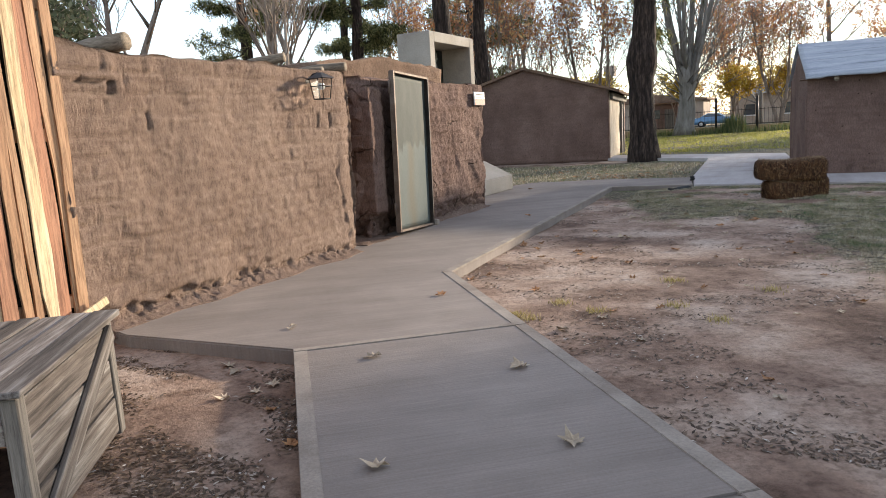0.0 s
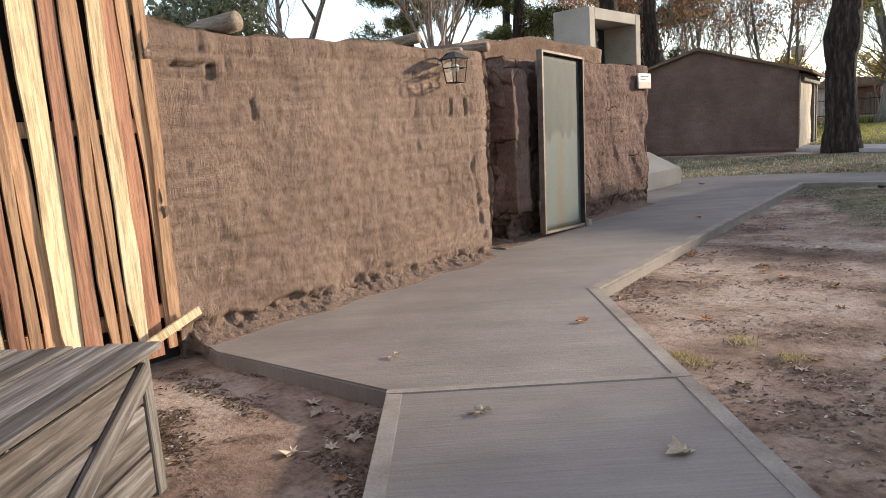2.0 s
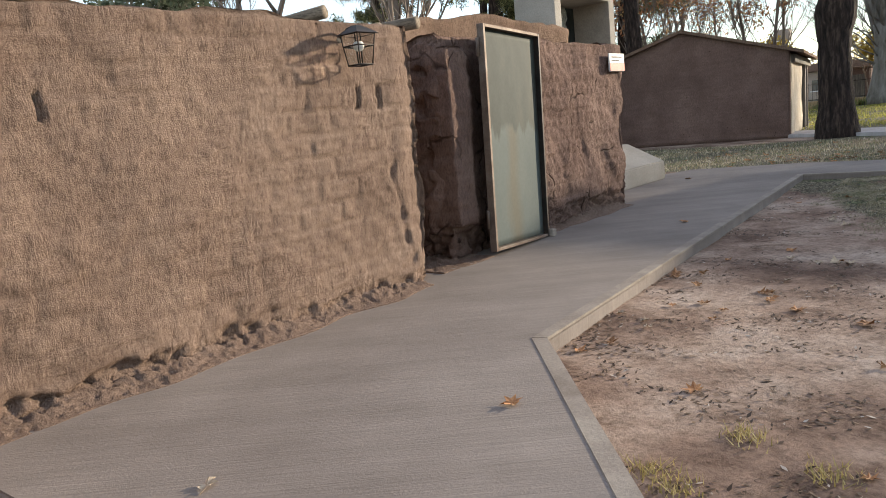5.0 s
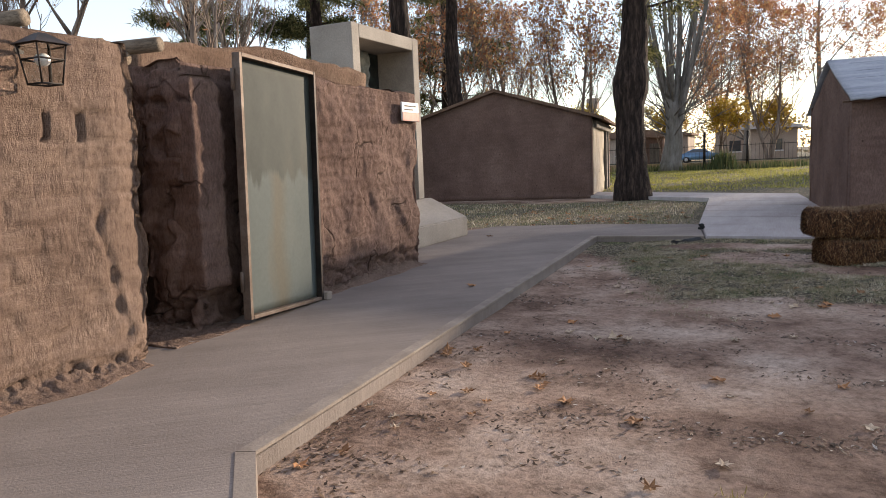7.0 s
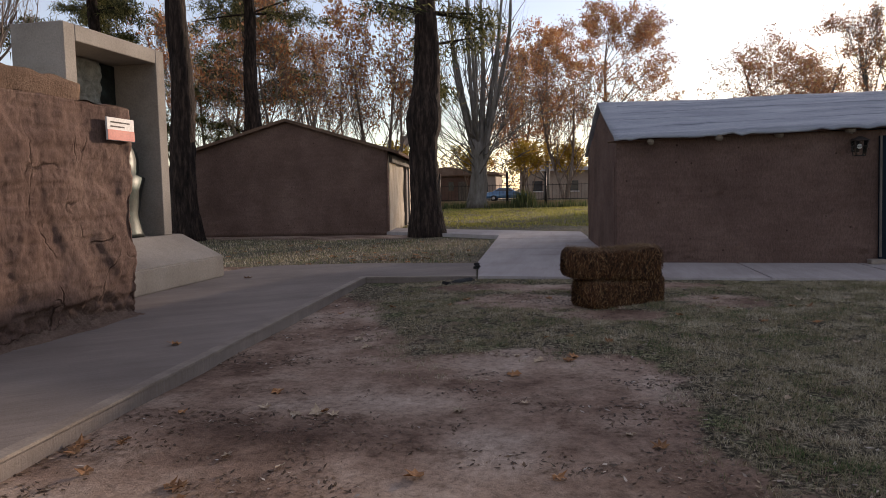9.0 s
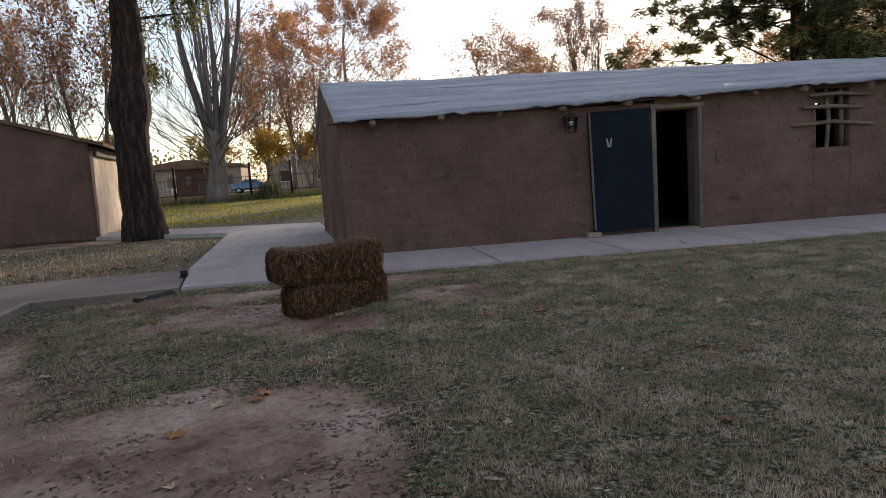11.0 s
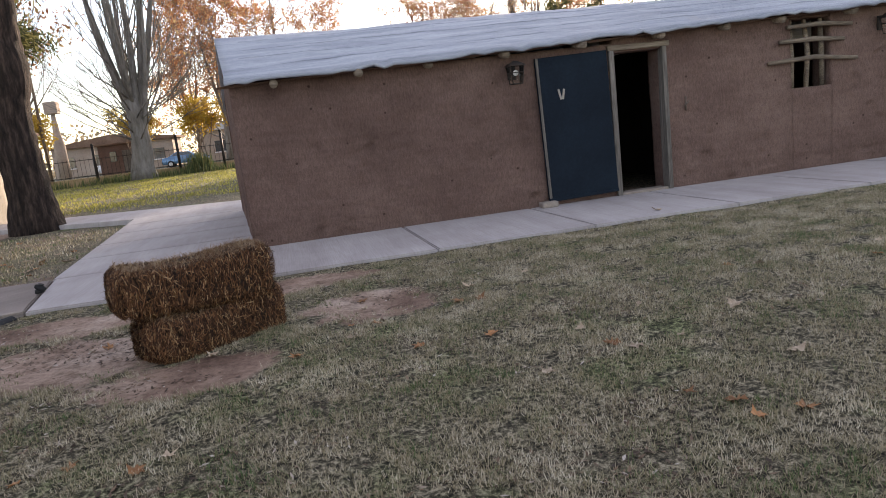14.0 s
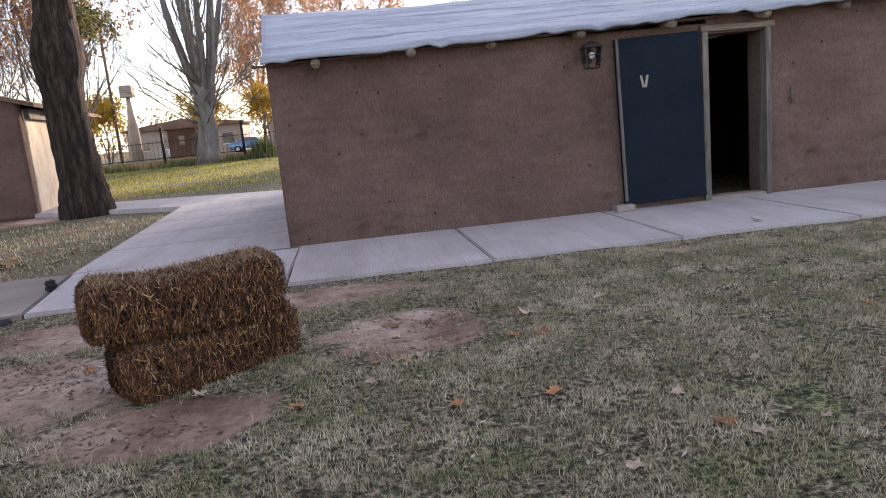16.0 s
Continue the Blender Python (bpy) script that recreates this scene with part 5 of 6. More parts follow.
def broadleaf(base, height, r, seed, leaf_material=None, leaf_count=0, bark=None, up=0.2, spread=0.55, stems=1, leaf_size=0.16, depth=4, label="", first=0.3, split=(3, 4), limbs=16):
    rnd = random.Random(seed)
    t = thing("tree", Matrix.Translation(base), label, "tree")
    v, f, bv, bf, tips = [], [], [], [], []
    for s in range(stems):
        d0 = Vector((rnd.gauss(0, 0.05), rnd.gauss(0, 0.05), 1)) if stems == 1 else Vector((math.cos(s * 2.4) * 0.22, math.sin(s * 2.4) * 0.22, 1))
        pts, rad, p, d = [], [], Vector((0, 0, -0.1)), d0.normalized()
        n = 9
        rr = r if stems == 1 else r * rnd.uniform(0.55, 0.8)
        for i in range(n + 1):
            pts.append(p.copy())
            k = i / n
            rad.append(rr * (1.35 if i == 0 else 1.0) * (1 - 0.85 * k))
            d = (d + Vector((rnd.gauss(0, 0.06), rnd.gauss(0, 0.06), 0.04))).normalized()
            p = p + d * height * 0.82 / n
        tube_into(v, f, pts, rad, 9, 0.06)
        for _ in range(int(limbs / stems ** 0.5)):
            k = rnd.uniform(first, 0.97)
            i = min(n - 1, int(k * n))
            q = pts[i].lerp(pts[i + 1], k * n - i)
            a = rnd.uniform(0, 2 * math.pi)
            nd = Vector((math.cos(a) * spread * 1.3, math.sin(a) * spread * 1.3, 0.55 + up)).normalized()
            grow(bv, bf, tips, q, nd, height * 0.3 * (1.15 - 0.6 * k), rad[i] * 0.36, depth - 1, rnd, up, split, spread, 0.66, 4)
    raw("trunk", v, f, bark or M_BARK_PALE, t, "", True)
    tagged(raw("branchwork", bv, bf, bark or M_BARK_PALE, t, "", True), kind="stuff")
    if leaf_count:
        v, f = [], []
        leaves_into(v, f, tips, rnd, leaf_count, leaf_size, 0.16, 0, 1)
        raw("crown", v, f, leaf_material, t, "thin turning foliage")
    return t


def poplar(base, height, r, seed, label):
    """A short thick bole that parts into many steep leaders, with fine twigs arching out low down."""
    rnd = random.Random(seed)
    t = thing("tree", Matrix.Translation(base), label, "tree")
    v, f, bv, bf, tips = [], [], [], [], []
    bole = [Vector((0.12 * math.sin(i * 0.9 + seed), 0, -0.1 + 0.22 * height * i / 6)) for i in range(7)]
    tube_into(v, f, bole, [r * (1.5 if i == 0 else 1.12 - 0.07 * i) for i in range(7)], 14, 0.07)
    leaders = 9
    for s in range(leaders):
        a = 2.4 * s + rnd.uniform(-0.3, 0.3)
        lean = rnd.uniform(0.06, 0.3)
        p = bole[rnd.choice((1, 2, 3, 4, 5, 6))].copy()
        d = Vector((math.cos(a) * lean * 1.8, math.sin(a) * lean * 1.8, 1)).normalized()
        n, total = 10, height * rnd.uniform(0.6, 0.8)
        pts, rad = [p.copy()], [r * rnd.uniform(0.26, 0.44)]
        for i in range(n):
            d = (d + Vector((rnd.gauss(0, 0.035) - 0.012 * p.x, rnd.gauss(0, 0.035) - 0.012 * p.y, 0.09))).normalized()
            p = p + d * total / n
            pts.append(p.copy())
            rad.append(max(0.02, rad[0] * (1 - 0.92 * (i + 1) / n)))
        tube_into(v, f, pts, rad, 8, 0.05)
        for _ in range(9):
            k = rnd.uniform(0.05, 0.97)
            i = min(n - 1, int(k * n))
            q = pts[i].lerp(pts[i + 1], k * n - i)
            b = rnd.uniform(0, 6.28)
            grow(bv, bf, tips, q, Vector((math.cos(b) * 0.5, math.sin(b) * 0.5, 0.85)).normalized(), height * 0.16 * (1.2 - 0.7 * k), max(0.015, rad[i] * 0.25), 2, rnd, 0.4, (2, 3), 0.35, 0.7, 4)
    for _ in range(24):
        b, k = rnd.uniform(0, 6.28), rnd.uniform(0.35, 1.0)
        q = bole[0].lerp(bole[-1], k)
        grow(bv, bf, tips, q, Vector((math.cos(b), math.sin(b), 0.5)).normalized(), height * 0.2, 0.05, 3, rnd, 0.1, (3, 4), 0.45, 0.66, 4)
    raw("trunk", v, f, M_BARK_PALE, t, "", True)
    tagged(raw("branchwork", bv, bf, M_BARK_PALE, t, "", True), kind="stuff")
    return t


def pine(base, height, r, seed, clear=0.3, label="tall dark pine with a rough trunk and drooping needles", clumps=18, reach=3.0, needles=44, nlen=0.30, lean=(0, 0), nwide=0.022, knob=0.0):
    rnd = random.Random(seed)
    t = thing("pine_tree", Matrix.Translation(base), label, "tree")
    v, f, tips = [], [], []
    n = 16
    pts = [Vector((lean[0] * (i / n) ** 1.5 + 0.05 * math.sin(i * 1.3 + seed), lean[1] * (i / n) ** 1.5 + 0.03 * math.cos(i * 1.1 + seed), -0.1 + height * i / n)) for i in range(n + 1)]
    rad = [r * (1.28 if i == 0 else 1.0) * (1 - 0.88 * i / n) ** 0.8 for i in range(n + 1)]
    fine = [pts[i].lerp(pts[i + 1], k / 6) for i in range(n) for k in range(6)] + [pts[-1]]
    swell = [1 + 0.13 * noise.noise(Vector((seed * 3.0, 0, p.z * 0.55))) + 0.05 * noise.noise(Vector((seed, 4, p.z * 2.5))) + knob * math.exp(-((p.z - 3.3) / 0.55) ** 2) for p in fine]
    frad = [(rad[i] + (rad[i + 1] - rad[i]) * k / 6) for i in range(n) for k in range(6)] + [rad[-1]]
    tube_into(v, f, fine, [a * b for a, b in zip(frad, swell)], 26, 0.055)
    raw("trunk", v, f, M_BARK, t, "deeply furrowed dark bark", True)
    v, f, lv, lf = [], [], [], []
    whorls = clumps
    for w in range(whorls):
        k = clear + (0.98 - clear) * (w + rnd.random()) / whorls
        i = min(n - 1, int(k * n))
        q = pts[i].lerp(pts[i + 1], k * n - i)
        for b in range(rnd.randint(2, 4)):
            a = rnd.uniform(0, 2 * math.pi)
            L = reach * (1.15 - 0.8 * (k - clear) / (1 - clear)) * rnd.uniform(0.6, 1.15)
            d = Vector((math.cos(a), math.sin(a), rnd.uniform(-0.1, 0.35)))
            bp = [q + d * (L * s / 5) + Vector((0, 0, -0.05 * L * (s / 5) ** 2)) for s in range(6)]
            tube_into(v, f, bp, [0.06 * (1 - 0.17 * s) * max(0.5, r * 2) for s in range(6)], 5)
            for s in range(2, 6):
                for c in range(4):
                    e = bp[s] + Vector((rnd.gauss(0, 0.3), rnd.gauss(0, 0.3), rnd.gauss(-0.1, 0.22))) * (0.35 + L * 0.18)
                    tube_into(v, f, [bp[s], e], [0.014, 0.006], 3)
                    for _ in range(needles):
                        nd = Vector((rnd.gauss(0, 1), rnd.gauss(0, 1), rnd.gauss(-0.35, 0.8))).normalized() * nlen * rnd.uniform(0.6, 1.2)
                        o = e + Vector((rnd.gauss(0, 0.14), rnd.gauss(0, 0.14), rnd.gauss(0, 0.12)))
                        wv = nd.orthogonal().normalized() * nwide
                        m0 = len(lv)
                        lv += [o - wv, o + wv, o + nd]
                        lf.append((m0, m0 + 1, m0 + 2))
    tagged(raw("branchwork", v, f, M_BARK, t), kind="stuff")
    raw("crown", lv, lf, M_PINE, t, "sparse drooping green needles")
    return t


pine((-5.68, 24.95, -0.06), 15, 0.44, 1, 0.27, clumps=11, reach=1.9, needles=18, lean=(0.5, 0), knob=0.34)
pine((-12.1, 23.4, -0.06), 15, 0.38, 2, 0.52, clumps=12, reach=2.4, needles=30, lean=(0.1, 0))
pine((-16.3, 36.0, -0.06), 17, 0.42, 3, 0.55, clumps=13, reach=3.0, needles=30)
pine((-22.0, 33.0, -0.06), 16, 0.4, 4, 0.2, clumps=16, reach=3.4)
pine((-20.5, 44.0, -0.06), 17, 0.4, 5, 0.15, clumps=16, reach=3.6)
pine((-27.0, 30.0, -0.06), 15, 0.38, 6, 0.18, clumps=15, reach=3.4)
pine((-29.0, 42.0, -0.06), 16, 0.4, 7, 0.12, clumps=15, reach=3.6)
pine((22.9, 41.0, -0.06), 20, 0.5, 8, 0.1, clumps=42, reach=8.0, needles=80, nlen=0.42, nwide=0.05, label="dense dark conifer behind the long building")
PALE = "bare pale grey poplar with upswept branches"
AUT = "plane tree with sparse orange-brown autumn leaves"
poplar((-8.8, 54.5, -0.06), 22, 0.62, 11, PALE)
plane_a = broadleaf((0.5, 70.0, -0.06), 17.5, 0.32, 13, M_AUTUMN, 15000, M_BARK_PALE, 0.12, 0.8, 1, 0.12, 5, AUT, 0.12)
plane_b = broadleaf((12.5, 60.0, -0.06), 13, 0.34, 15, M_AUTUMN, 12000, M_BARK_PALE, 0.12, 0.8, 2, 0.11, 5, AUT, 0.12)
bare_a = broadleaf((20.0, 63.0, -0.06), 14, 0.4, 16, M_AUTUMN, 1500, M_BARK_PALE, 0.4, 0.45, 3, 0.14, 5, "tall bare grey tree with a few brown leaves", 0.12)
brown_a = broadleaf((-13.0, 45.0, -0.06), 12, 0.25, 18, M_AUTUMN, 3500, M_TWIG, 0.32, 0.55, 2, 0.12, 5, AUT, 0.12)
for x, y, turn, src in ((-5.5, 78.0, 140, plane_a), (36.5, 60.0, 260, plane_b), (17.5, 70.0, 30, plane_b), (43.0, 57.0, 100, plane_b),
                        (-24.0, 62.0, 80, bare_a), (-31.0, 52.0, 160, bare_a), (-19.0, 54.0, 50, brown_a), (-17.5, 40.5, 120, brown_a), (-24.5, 47.0, 210, brown_a),
                        (-6.8, 66.0, 300, brown_a), (-3.0, 60.5, 15, brown_a), (46.0, 60.0, 330, plane_a), (24.5, 66.0, 200, plane_b)):
    copy_thing(src, pose(x, y, -0.06, 0, 0, turn))
broadleaf((-15.5, 18.5, -0.06), 8.5, 0.2, 20, M_AUTUMN, 160, M_TWIG, 0.3, 0.6, 2, 0.1, 5, "bare spreading tree with a few brown leaves behind the wall")
broadleaf((-22.0, 15.5, -0.06), 7.0, 0.25, 21, M_OLIVE, 7000, M_TWIG, 0.2, 0.55, 2, 0.1, 4, "grey-green olive-like tree behind the wall")
tall = broadleaf((-26.0, 21.0, -0.06), 13, 0.3, 22, M_AUTUMN, 300, M_TWIG, 0.4, 0.5, 2, 0.12, 5, "tall bare tree behind the wall")
copy_thing(tall, pose(-21.0, 26.0, -0.06, 0, 0, 110))


def far_woods():
    """A belt of thin woods that closes the distance."""
    r = random.Random(31)
    v, f = [], []
    for _ in range(22000):
        a = radians(r.uniform(-75, 75))
        dist = r.uniform(115, 150)
        x, y = math.sin(a) * dist, math.cos(a) * dist
        top = 6.5 + 3.0 * noise.noise(Vector((a * 9, 2, 0))) + 2.0 * noise.noise(Vector((a * 31, 5, 0)))
        z, s = r.random() ** 1.2 * top, r.uniform(0.15, 0.45)
        u = Vector((r.gauss(0, 1), r.gauss(0, 1), r.gauss(0, 1))).normalized()
        w = u.orthogonal().normalized()
        n = len(v)
        c = Vector((x, y, z))
        v += [c - u * s, c + w * s * 0.6, c + u * s, c - w * s * 0.6]
        f.append((n, n + 1, n + 2, n + 3))
    return tagged(raw("far_woods", v, f, M_WOODS), "distant belt of brown and green woods", "woods", kind="stuff")


far_woods()


# ---- across the lawn: wall, railing, cars, house ----
lw = tagged(box("wall_low", (-45, 56.0, -0.1), (40, 56.25, 0.37), M_WALLTAN, None, 0.02), "low ochre rendered boundary wall", "boundary wall", kind="structure")
for i, x in enumerate((-24.0, -17.5, -11.8, -6.9, -4.2)):
    p = thing("fence_post", pose(x, 55.7, -0.06), "dark iron fence post", "fence post", "fence posts")
    tube("post", [(0, 0, 0), (0, 0, 2.35)], [0.09, 0.08], M_IRON, p, 8)
    tube("finial", [(0, 0, 2.352), (0, 0, 2.46)], [0.1, 0.03], M_IRON, p, 8)
rail = thing("railing", pose(0, 56.12, 0.36), "thin dark iron railing along the boundary wall", "railing", kind="structure")
v, f = [], []
for i in range(110):
    tube_into(v, f, [(-27.5 + 0.25 * i, 0, 0), (-27.5 + 0.25 * i, 0, 1.2)], [0.01, 0.01], 4)
raw("bars", v, f, M_IRON, rail)
for z in (0.1, 1.1):
    tube("rail", [(-27.5, 0, z), (0, 0, z)], [0.025, 0.025], M_IRON, rail, 4)


def car(x, y, z, turn, paint, label):
    t = thing("parked_car", pose(x, y, z, 0, 0, turn), label, "car")
    prof = [(-2.2, 0.35), (-2.2, 0.75), (-1.7, 0.92), (-1.0, 0.98), (-0.35, 1.4), (0.75, 1.42), (1.55, 1.0), (2.1, 0.92), (2.2, 0.6), (2.15, 0.3)]
    bm = bmesh.new()
    rows = []
    for yy, s in ((-0.82, 0.96), (-0.6, 1.0), (0.6, 1.0), (0.82, 0.96)):
        rows.append([bm.verts.new((px * s, yy * (1.0 if pz < 1.05 else 0.86), pz)) for px, pz in prof])
    for a, b in zip(rows[:-1], rows[1:]):
        for i in range(len(prof)):
            j = (i + 1) % len(prof)
            bm.faces.new((a[i], a[j], b[j], b[i]))
    bm.faces.new(rows[0])
    bm.faces.new(list(reversed(rows[-1])))
    bmesh.ops.recalc_face_normals(bm, faces=bm.faces)
    part("body", bm, paint, t, "", True)
    for s in (-1, 1):
        v = [(-0.85, s * 0.8, 1.0), (-0.35, s * 0.73, 1.34), (0.7, s * 0.73, 1.36), (1.35, s * 0.8, 1.02)]
        raw("side_window", [(a, b + s * 0.012, c) for a, b, c in v] + [(a, b - s * 0.03, c) for a, b, c in v],
            [(0, 1, 2, 3), (7, 6, 5, 4), (0, 4, 5, 1), (1, 5, 6, 2), (2, 6, 7, 3), (3, 7, 4, 0)], M_CARGLASS, t)
        for wx in (-1.35, 1.35):
            wh = tube("wheel", [(wx, s * 0.66, 0.32), (wx, s * 0.86, 0.32)], [0.32, 0.32], M_RUBBER, t, 16)
            tube("rim", [(wx, s * 0.8, 0.32), (wx, s * 0.87, 0.32)], [0.19, 0.18], M_CAR_WHITE, wh, 12)
    for s in (-1, 1):
        bm = bmesh.new()
        add_box(bm, (-2.23, s * 0.62 - 0.14, 0.66), (-2.17, s * 0.62 + 0.14, 0.78), 0.01)
        part("headlight", bm, M_CARGLASS, t)
    return t


car(-9.9, 81.5, -0.06, 180, M_CAR_BLUE, "light blue saloon car parked behind the low wall")
car(-15.9, 82.5, -0.06, 180, M_CAR_WHITE, "white car parked behind the low wall")


def far_house(x0, x1, y, d, h, label, roof=None):
    t = thing("house", pose(x0, y, -0.1), label, "house")
    w = x1 - x0
    box("wall", (0, 0, 0), (w, d, h), M_HOUSE, t, 0.02)
    bm = bmesh.new()
    for s in (0, 1):
        for px, pz in ((-0.5, h + 0.005), (w + 0.5, h + 0.005), (w + 0.5, h + 0.25), (w * 0.5, h + 1.1), (-0.5, h + 0.25)):
            bm.verts.new((px, -0.5 + s * (d + 1), pz))
    bm.verts.ensure_lookup_table()
    bm.faces.new([bm.verts[i] for i in range(5)])
    bm.faces.new([bm.verts[9 - i] for i in range(5)])
    for i in range(5):
        bm.faces.new((bm.verts[i], bm.verts[5 + i], bm.verts[5 + (i + 1) % 5], bm.verts[(i + 1) % 5]))
    bmesh.ops.recalc_face_normals(bm, faces=bm.faces)
    part("roof", bm, roof or M_HOUSEROOF, t)
    n = max(1, int(w / 3))
    for i in range(n):
        x = w * (i + 0.5) / n
        wnd = box("window", (x - 0.6, -0.06, 1.0), (x + 0.6, 0.03, 2.2), M_CARGLASS, t, 0.01)
        box("sill", (x - 0.75, -0.14, 0.86), (x + 0.75, -0.005, 0.985), M_WHITE, wnd)
    return t


def hut(x, y, w, d, h):
    t = thing("brick_hut", pose(x, y, -0.08), "small flat-roofed brown brick hut behind the boundary wall", "hut")
    box("wall", (0, 0, 0), (w, d, h), M_ADOBE_SHED, t, 0.03)
    box("roof", (-0.15, -0.15, h + 0.004), (w + 0.15, d + 0.15, h + 0.14), M_MUD, t, 0.02)
    box("window", (w * 0.3, -0.05, h * 0.5), (w * 0.3 + 0.45, 0.02, h * 0.5 + 0.75), M_CARGLASS, t, 0.01)
    box("door", (w * 0.62, -0.04, 0.0), (w * 0.62 + 0.8, 0.02, 2.0), M_GREYWOOD_Z, t, 0.01)
    return t


hut(-14.0, 66.0, 2.7, 3.0, 2.45)
tower = thing("water_tower", pose(-21.9, 85.0, -0.08), "pale plastered chimney-like tower with a water tank", "water tower")
tube("shaft", [(0, 0, 0), (0, 0, 3.4), (0, 0, 4.6), (0, 0, 6.4)], [0.6, 0.55, 0.35, 0.2], M_HOUSE, tower, 12)
box("tank", (-0.6, -0.6, 6.402), (0.6, 0.6, 7.6), M_HOUSE, tower, 0.08)
pole = thing("utility_pole", pose(-15.7, 60.0, -0.08), "thin dark utility pole with a crossbar", "utility pole")
tube("pole", [(0, 0, 0), (0, 0, 10.5)], [0.11, 0.08], M_POLE, pole, 8)
box("crossbar", (-0.9, -0.06, 9.7), (0.9, 0.06, 9.84), M_POLE, pole, 0.01)
shrub = broadleaf((-16.8, 61.0, -0.06), 5.0, 0.1, 41, M_YELLOW, 2600, M_TWIG, 0.25, 0.6, 3, 0.13, 4, "shrub with bright yellow autumn leaves by the street")
for x, y, turn in ((-10.6, 62.5, 70), (-5.9, 63.0, 190), (-19.8, 64.0, 300), (-3.2, 64.5, 20)):
    copy_thing(shrub, pose(x, y, -0.06, 0, 0, turn))

far_house(-9.5, -1.0, 92, 7, 3.4, "low plastered house with a pale roof beyond the street")
far_house(-26, -13, 96, 7, 3.2, "brown plastered house beyond the street", M_MUD)
far_house(2, 16, 98, 7, 3.6, "plastered house beyond the street", M_MUD)


def tuft_field(name, spots, blades, height, width, material, label, spread, lean=0.35):
    v, f = [], []
    rnd = random.Random(7)
    for sx, sy in spots:
        for _ in range(blades):
            x, y = sx + rnd.gauss(0, spread), sy + rnd.gauss(0, spread)
            z = ground_z(x, y)
            h = height * rnd.uniform(0.5, 1.3)
            a = rnd.uniform(0, 6.28)
            d = Vector((math.cos(a), math.sin(a), 0))
            w = Vector((-d.y, d.x, 0)) * width
            b = len(v)
            o = Vector((x, y, z))
            v += [o - w, o + w, o + d * h * lean * rnd.random() + Vector((0, 0, h))]
            f.append((b, b + 1, b + 2))
    ob = raw(name, v, f, material)
    return tagged(ob, label, "plants", kind="stuff")


rnd = random.Random(3)
tuft_field("reeds", [(rnd.uniform(-40, 30), rnd.uniform(53.6, 55.5)) for _ in range(300)], 40, 0.45, 0.025, M_REED, "rough green reeds and weeds along the boundary wall", 0.45)


# ---- grass, tufts, fallen leaves ----
def lawn():
    """Blades in small tufts, bent over, thick where the turf is thick."""
    rng = np.random.RandomState(5)
    step = 0.06
    gx, gy = np.arange(-3.8, 7.3, step), np.arange(6.2, 15.2, step)
    cover = np.array([[turf_at(x, y) for x in gx] for y in gy])
    level = np.array([[ground_z(x, y) for x in gx] for y in gy])
    patchy = np.array([[noise.noise(Vector((x * 5, y * 5, 8))) for x in gx] for y in gy])
    n = 125000
    x, y = rng.uniform(-3.6, 7.0, n), 6.3 + rng.random_sample(n) ** 0.9 * 8.75
    i, j = ((y - 6.2) / step).astype(int), ((x + 3.8) / step).astype(int)
    k = cover[i, j]
    keep = (rng.random_sample(n) < k * 1.1 - 0.08) & (patchy[i, j] > 0.02 - 0.3 * k)
    x, y = x[keep], y[keep]
    per = 9
    x = np.repeat(x, per) + rng.normal(0, 0.016, len(x) * per)
    y = np.repeat(y, per) + rng.normal(0, 0.016, len(y) * per)
    y = np.minimum(y, 15.1)
    i, j = ((y - 6.2) / step).astype(int), np.clip(((x + 3.8) / step).astype(int), 0, len(gx) - 1)
    z = level[i, j] - 0.004
    m = len(x)
    h, a = rng.uniform(0.008, 0.036, m), rng.uniform(0, 6.28, m)
    dx, dy, w, l = np.cos(a), np.sin(a), rng.uniform(0.0011, 0.003, m), rng.uniform(0.006, 0.036, m)
    verts = np.stack([np.stack([x - dy * w, y + dx * w, z], 1), np.stack([x + dy * w, y - dx * w, z], 1), np.stack([x + dx * l, y + dy * l, z + h], 1)], 1)
    me = bpy.data.meshes.new("lawn_grass")
    me.vertices.add(3 * m)
    me.vertices.foreach_set("co", verts.astype(np.float32).ravel())
    me.loops.add(3 * m)
    me.loops.foreach_set("vertex_index", np.arange(3 * m, dtype=np.int32))
    me.polygons.add(m)
    me.polygons.foreach_set("loop_start", np.arange(0, 3 * m, 3, dtype=np.int32))
    me.update(calc_edges=True)
    me.materials.append(M_GRASS)
    return tagged(new("lawn_grass", me), "short patchy half-dry grass in greens and straw", "grass", kind="stuff")


lawn()
tuft_field("grass_tufts", [(-2.62, 5.75), (-2.5, 5.68), (-2.05, 6.05), (-1.55, 6.35), (-1.2, 6.0), (-2.4, 6.2), (-1.7, 7.2), (-0.9, 7.0)], 110, 0.035, 0.003, M_TUFT, "small dry yellow grass tufts on the bare earth", 0.05, 1.6)
tuft_field("green_shrub", [(-5.75, 55.4), (-5.5, 55.2), (-5.9, 55.3)], 160, 1.1, 0.04, M_REED, "bright green leafy weeds by the boundary wall", 0.3)
rnd = random.Random(4)
tuft_field("far_turf", [(rnd.uniform(-12, -3.6), rnd.uniform(17.0, 23.5)) for _ in range(500)], 16, 0.05, 0.01, M_GRASS, "sparse turf across the yard", 0.3, 0.7)
tuft_field("sunny_turf", [(rnd.uniform(-18, 6), rnd.uniform(29, 53.5)) for _ in range(2200)], 20, 0.07, 0.014, M_FAR_TURF, "yellow-green turf beyond the path, sunlight put into its colour", 0.3, 0.7)


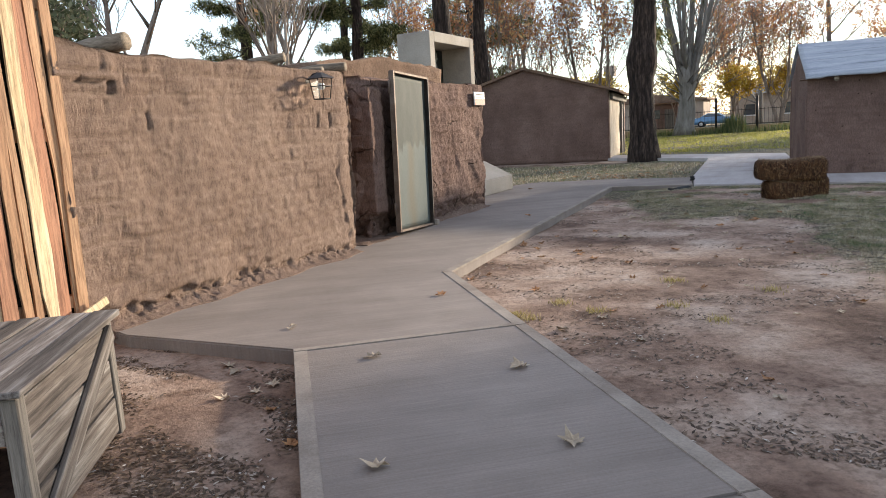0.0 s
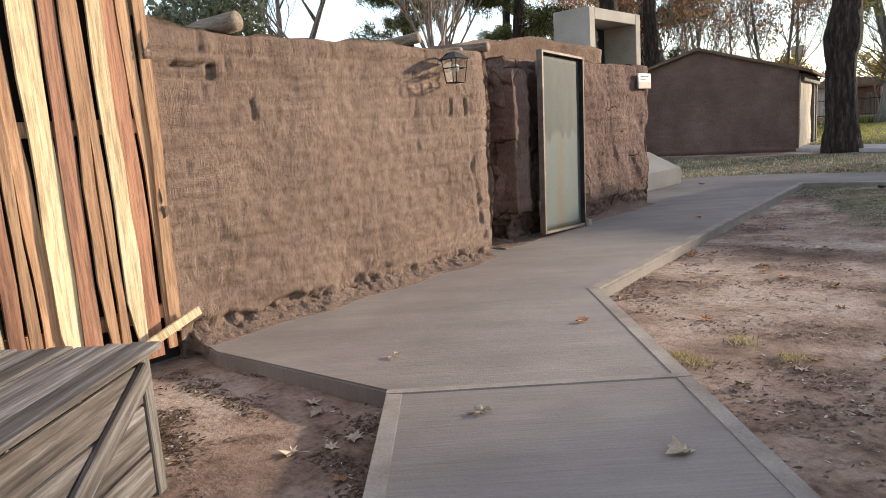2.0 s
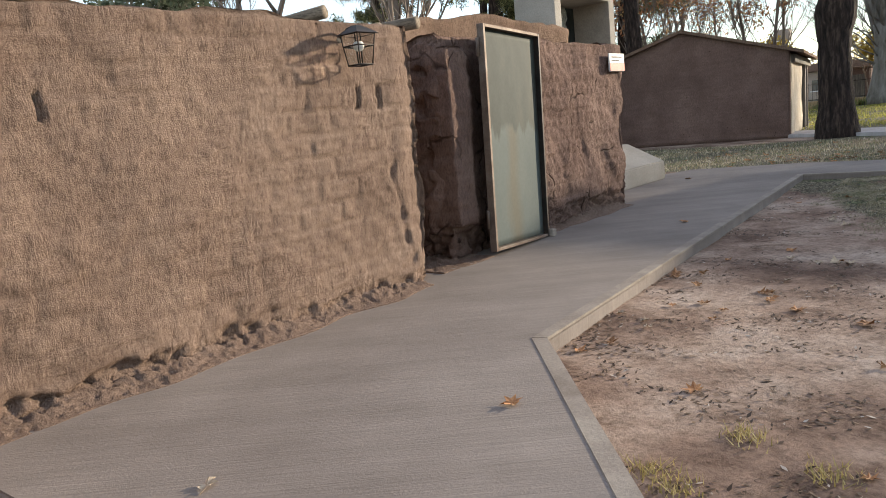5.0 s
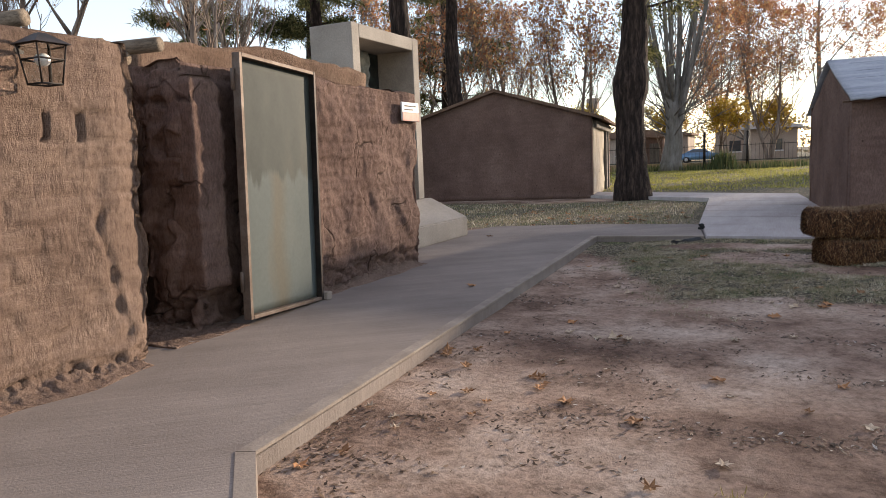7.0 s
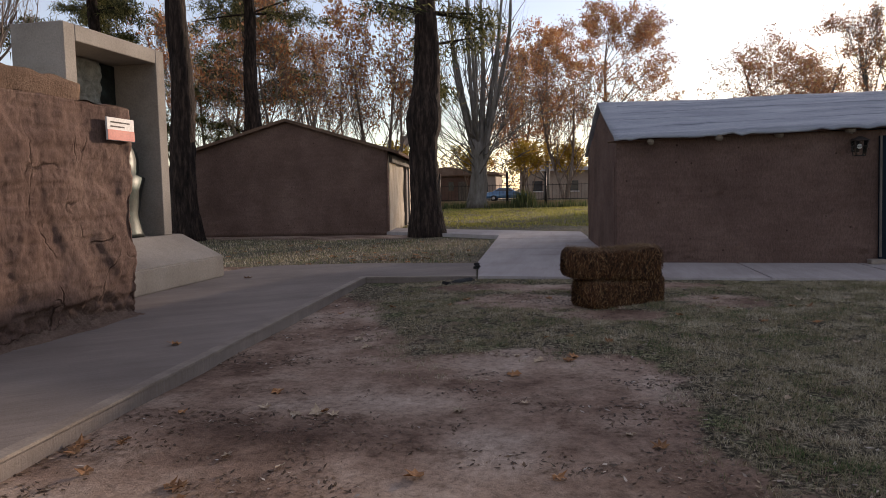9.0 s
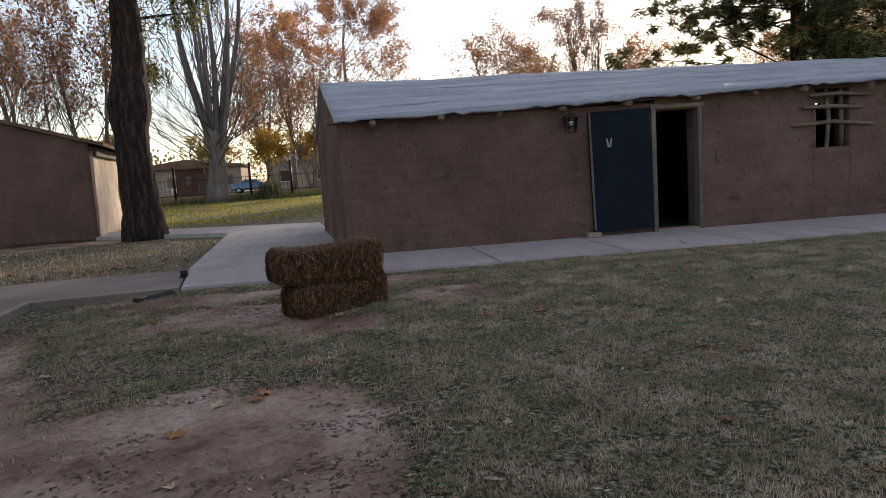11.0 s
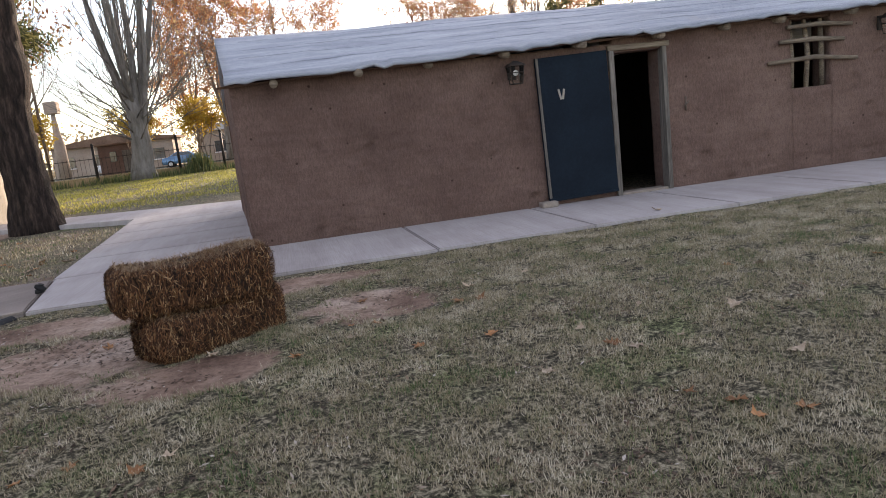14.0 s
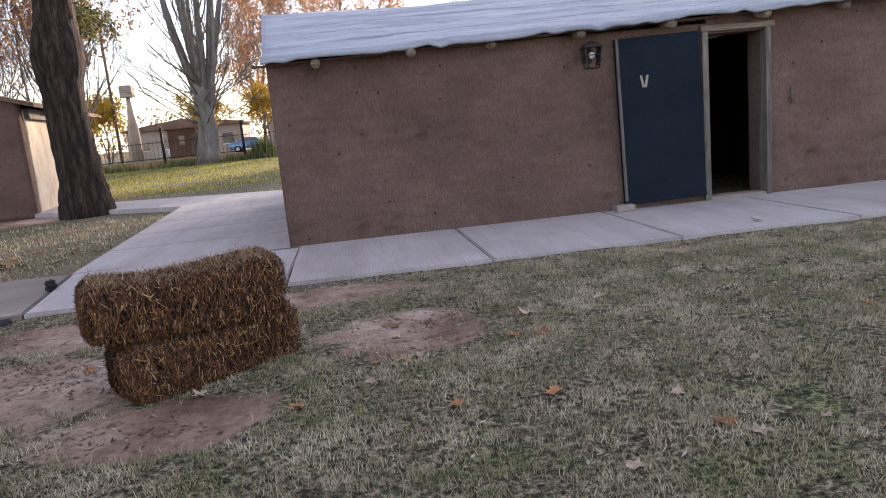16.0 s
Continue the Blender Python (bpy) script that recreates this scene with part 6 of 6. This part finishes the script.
def leaf_mesh(seed):
    """A curled lobed dry plane leaf."""
    r = random.Random(seed)
    bm = bmesh.new()
    c = bm.verts.new((0, 0, 0.008))
    ring = []
    n = 14
    for i in range(n):
        a = 2 * math.pi * i / n
        rad = (0.05 if i % 2 else 0.028) * (1.15 if i < 9 else 0.8) * r.uniform(0.8, 1.2)
        ring.append(bm.verts.new((rad * math.cos(a), rad * math.sin(a), 0.004 + r.uniform(0.0, 0.03) * (rad / 0.05))))
    for i in range(n):
        bm.faces.new((c, ring[i], ring[(i + 1) % n]))
    e = bmesh.ops.extrude_face_region(bm, geom=bm.faces[:])
    for q in e["geom"]:
        if isinstance(q, bmesh.types.BMVert):
            q.co.z += 0.0015
    bmesh.ops.recalc_face_normals(bm, faces=bm.faces)
    me = bpy.data.meshes.new("fallen_leaf")
    bm.to_mesh(me)
    bm.free()
    me.materials.append(M_LEAF_DRY if seed < 4 else M_LEAF_PALE)
    return me


def litter():
    """Crumbs of leaf, bark and clod strewn on the bare earth, thicker in places."""
    r = random.Random(12)
    v, f = [], []
    while len(f) < 36000:
        if r.random() < 0.75:
            x, y = r.uniform(-4.0, 3.0), 4.0 + 10.6 * r.random() ** 1.3
        else:
            x, y = r.uniform(-5.2, -2.4), r.uniform(2.4, 4.3)
        if noise.noise(Vector((x * 0.9, y * 2.2, 4))) + 0.6 * noise.noise(Vector((x * 3, y * 6, 9))) < r.uniform(-0.1, 0.55):
            continue
        c = Vector((x, y, ground_z(x, y) + 0.004))
        a = r.uniform(0, 6.28)
        s = r.uniform(0.004, 0.014)
        u = Vector((math.cos(a), math.sin(a), r.uniform(-0.2, 0.4))) * s * r.uniform(1, 2.2)
        w = Vector((-math.sin(a), math.cos(a), r.uniform(-0.2, 0.4))) * s * 0.6
        n = len(v)
        v += [c - u, c + w, c + u, c - w]
        f.append((n, n + 1, n + 2, n + 3))
    return tagged(raw("leaf_litter", v, f, M_LITTER), "crumbled leaf and bark litter on bare earth", "litter", kind="stuff")


litter()
LEAVES = [leaf_mesh(s) for s in range(8)]


def fallen(x, y, z, size=1.0):
    ob = new("fallen_leaf", random.choice(LEAVES))
    ob.matrix_world = pose(x, y, z, random.uniform(-12, 12), random.uniform(-12, 12), random.uniform(0, 360)) @ Matrix.Diagonal((size, size, size, 1))
    return tagged(ob, "curled dry brown fallen leaf", "leaf", "fallen leaves")


fallen(-2.98, 2.34, -0.095, 1.7)
for x, y in LEAF_ON_WALK:
    fallen(x, y, 0.002, random.uniform(0.9, 1.3))
for x, y in LEAF_ON_EARTH:
    fallen(x, y, ground_z(x, y) + 0.002, random.uniform(0.65, 1.0))
rnd = random.Random(19)
for _ in range(26):
    k = rnd.random()
    x, y = (-3.5 - 0.55 * k + rnd.uniform(0.05, 0.3), 6.9 + 7.6 * k) if rnd.random() < 0.4 else (rnd.uniform(-2.0, 1.0), rnd.uniform(4.2, 8.5))
    if x + 2.364 > 0.66 / 0.751 * (5.286 - y) + 0.1 or y > 6.8:
        fallen(x, y, ground_z(x, y) + 0.004, rnd.uniform(0.5, 0.95))
rnd = random.Random(9)
for _ in range(150):
    x, y = rnd.uniform(-3.5, 7.0), rnd.uniform(6.5, 14.8)
    if y > 14 - 0.2 or -1.6 < x < -0.2 and 12.7 < y < 13.8 or x < -3.3:
        continue
    fallen(x, y, ground_z(x, y) + 0.004, rnd.uniform(0.5, 1.0))
for _ in range(110):
    x, y = (rnd.gauss(-4.6, 0.8), rnd.gauss(18.6, 0.9)) if rnd.random() < 0.6 else (rnd.uniform(-9, -3.6), rnd.uniform(17.2, 23))
    if x > -3.3 or y < 17.0:
        continue
    fallen(x, y, ground_z(x, y) + 0.004, rnd.uniform(0.8, 1.3))
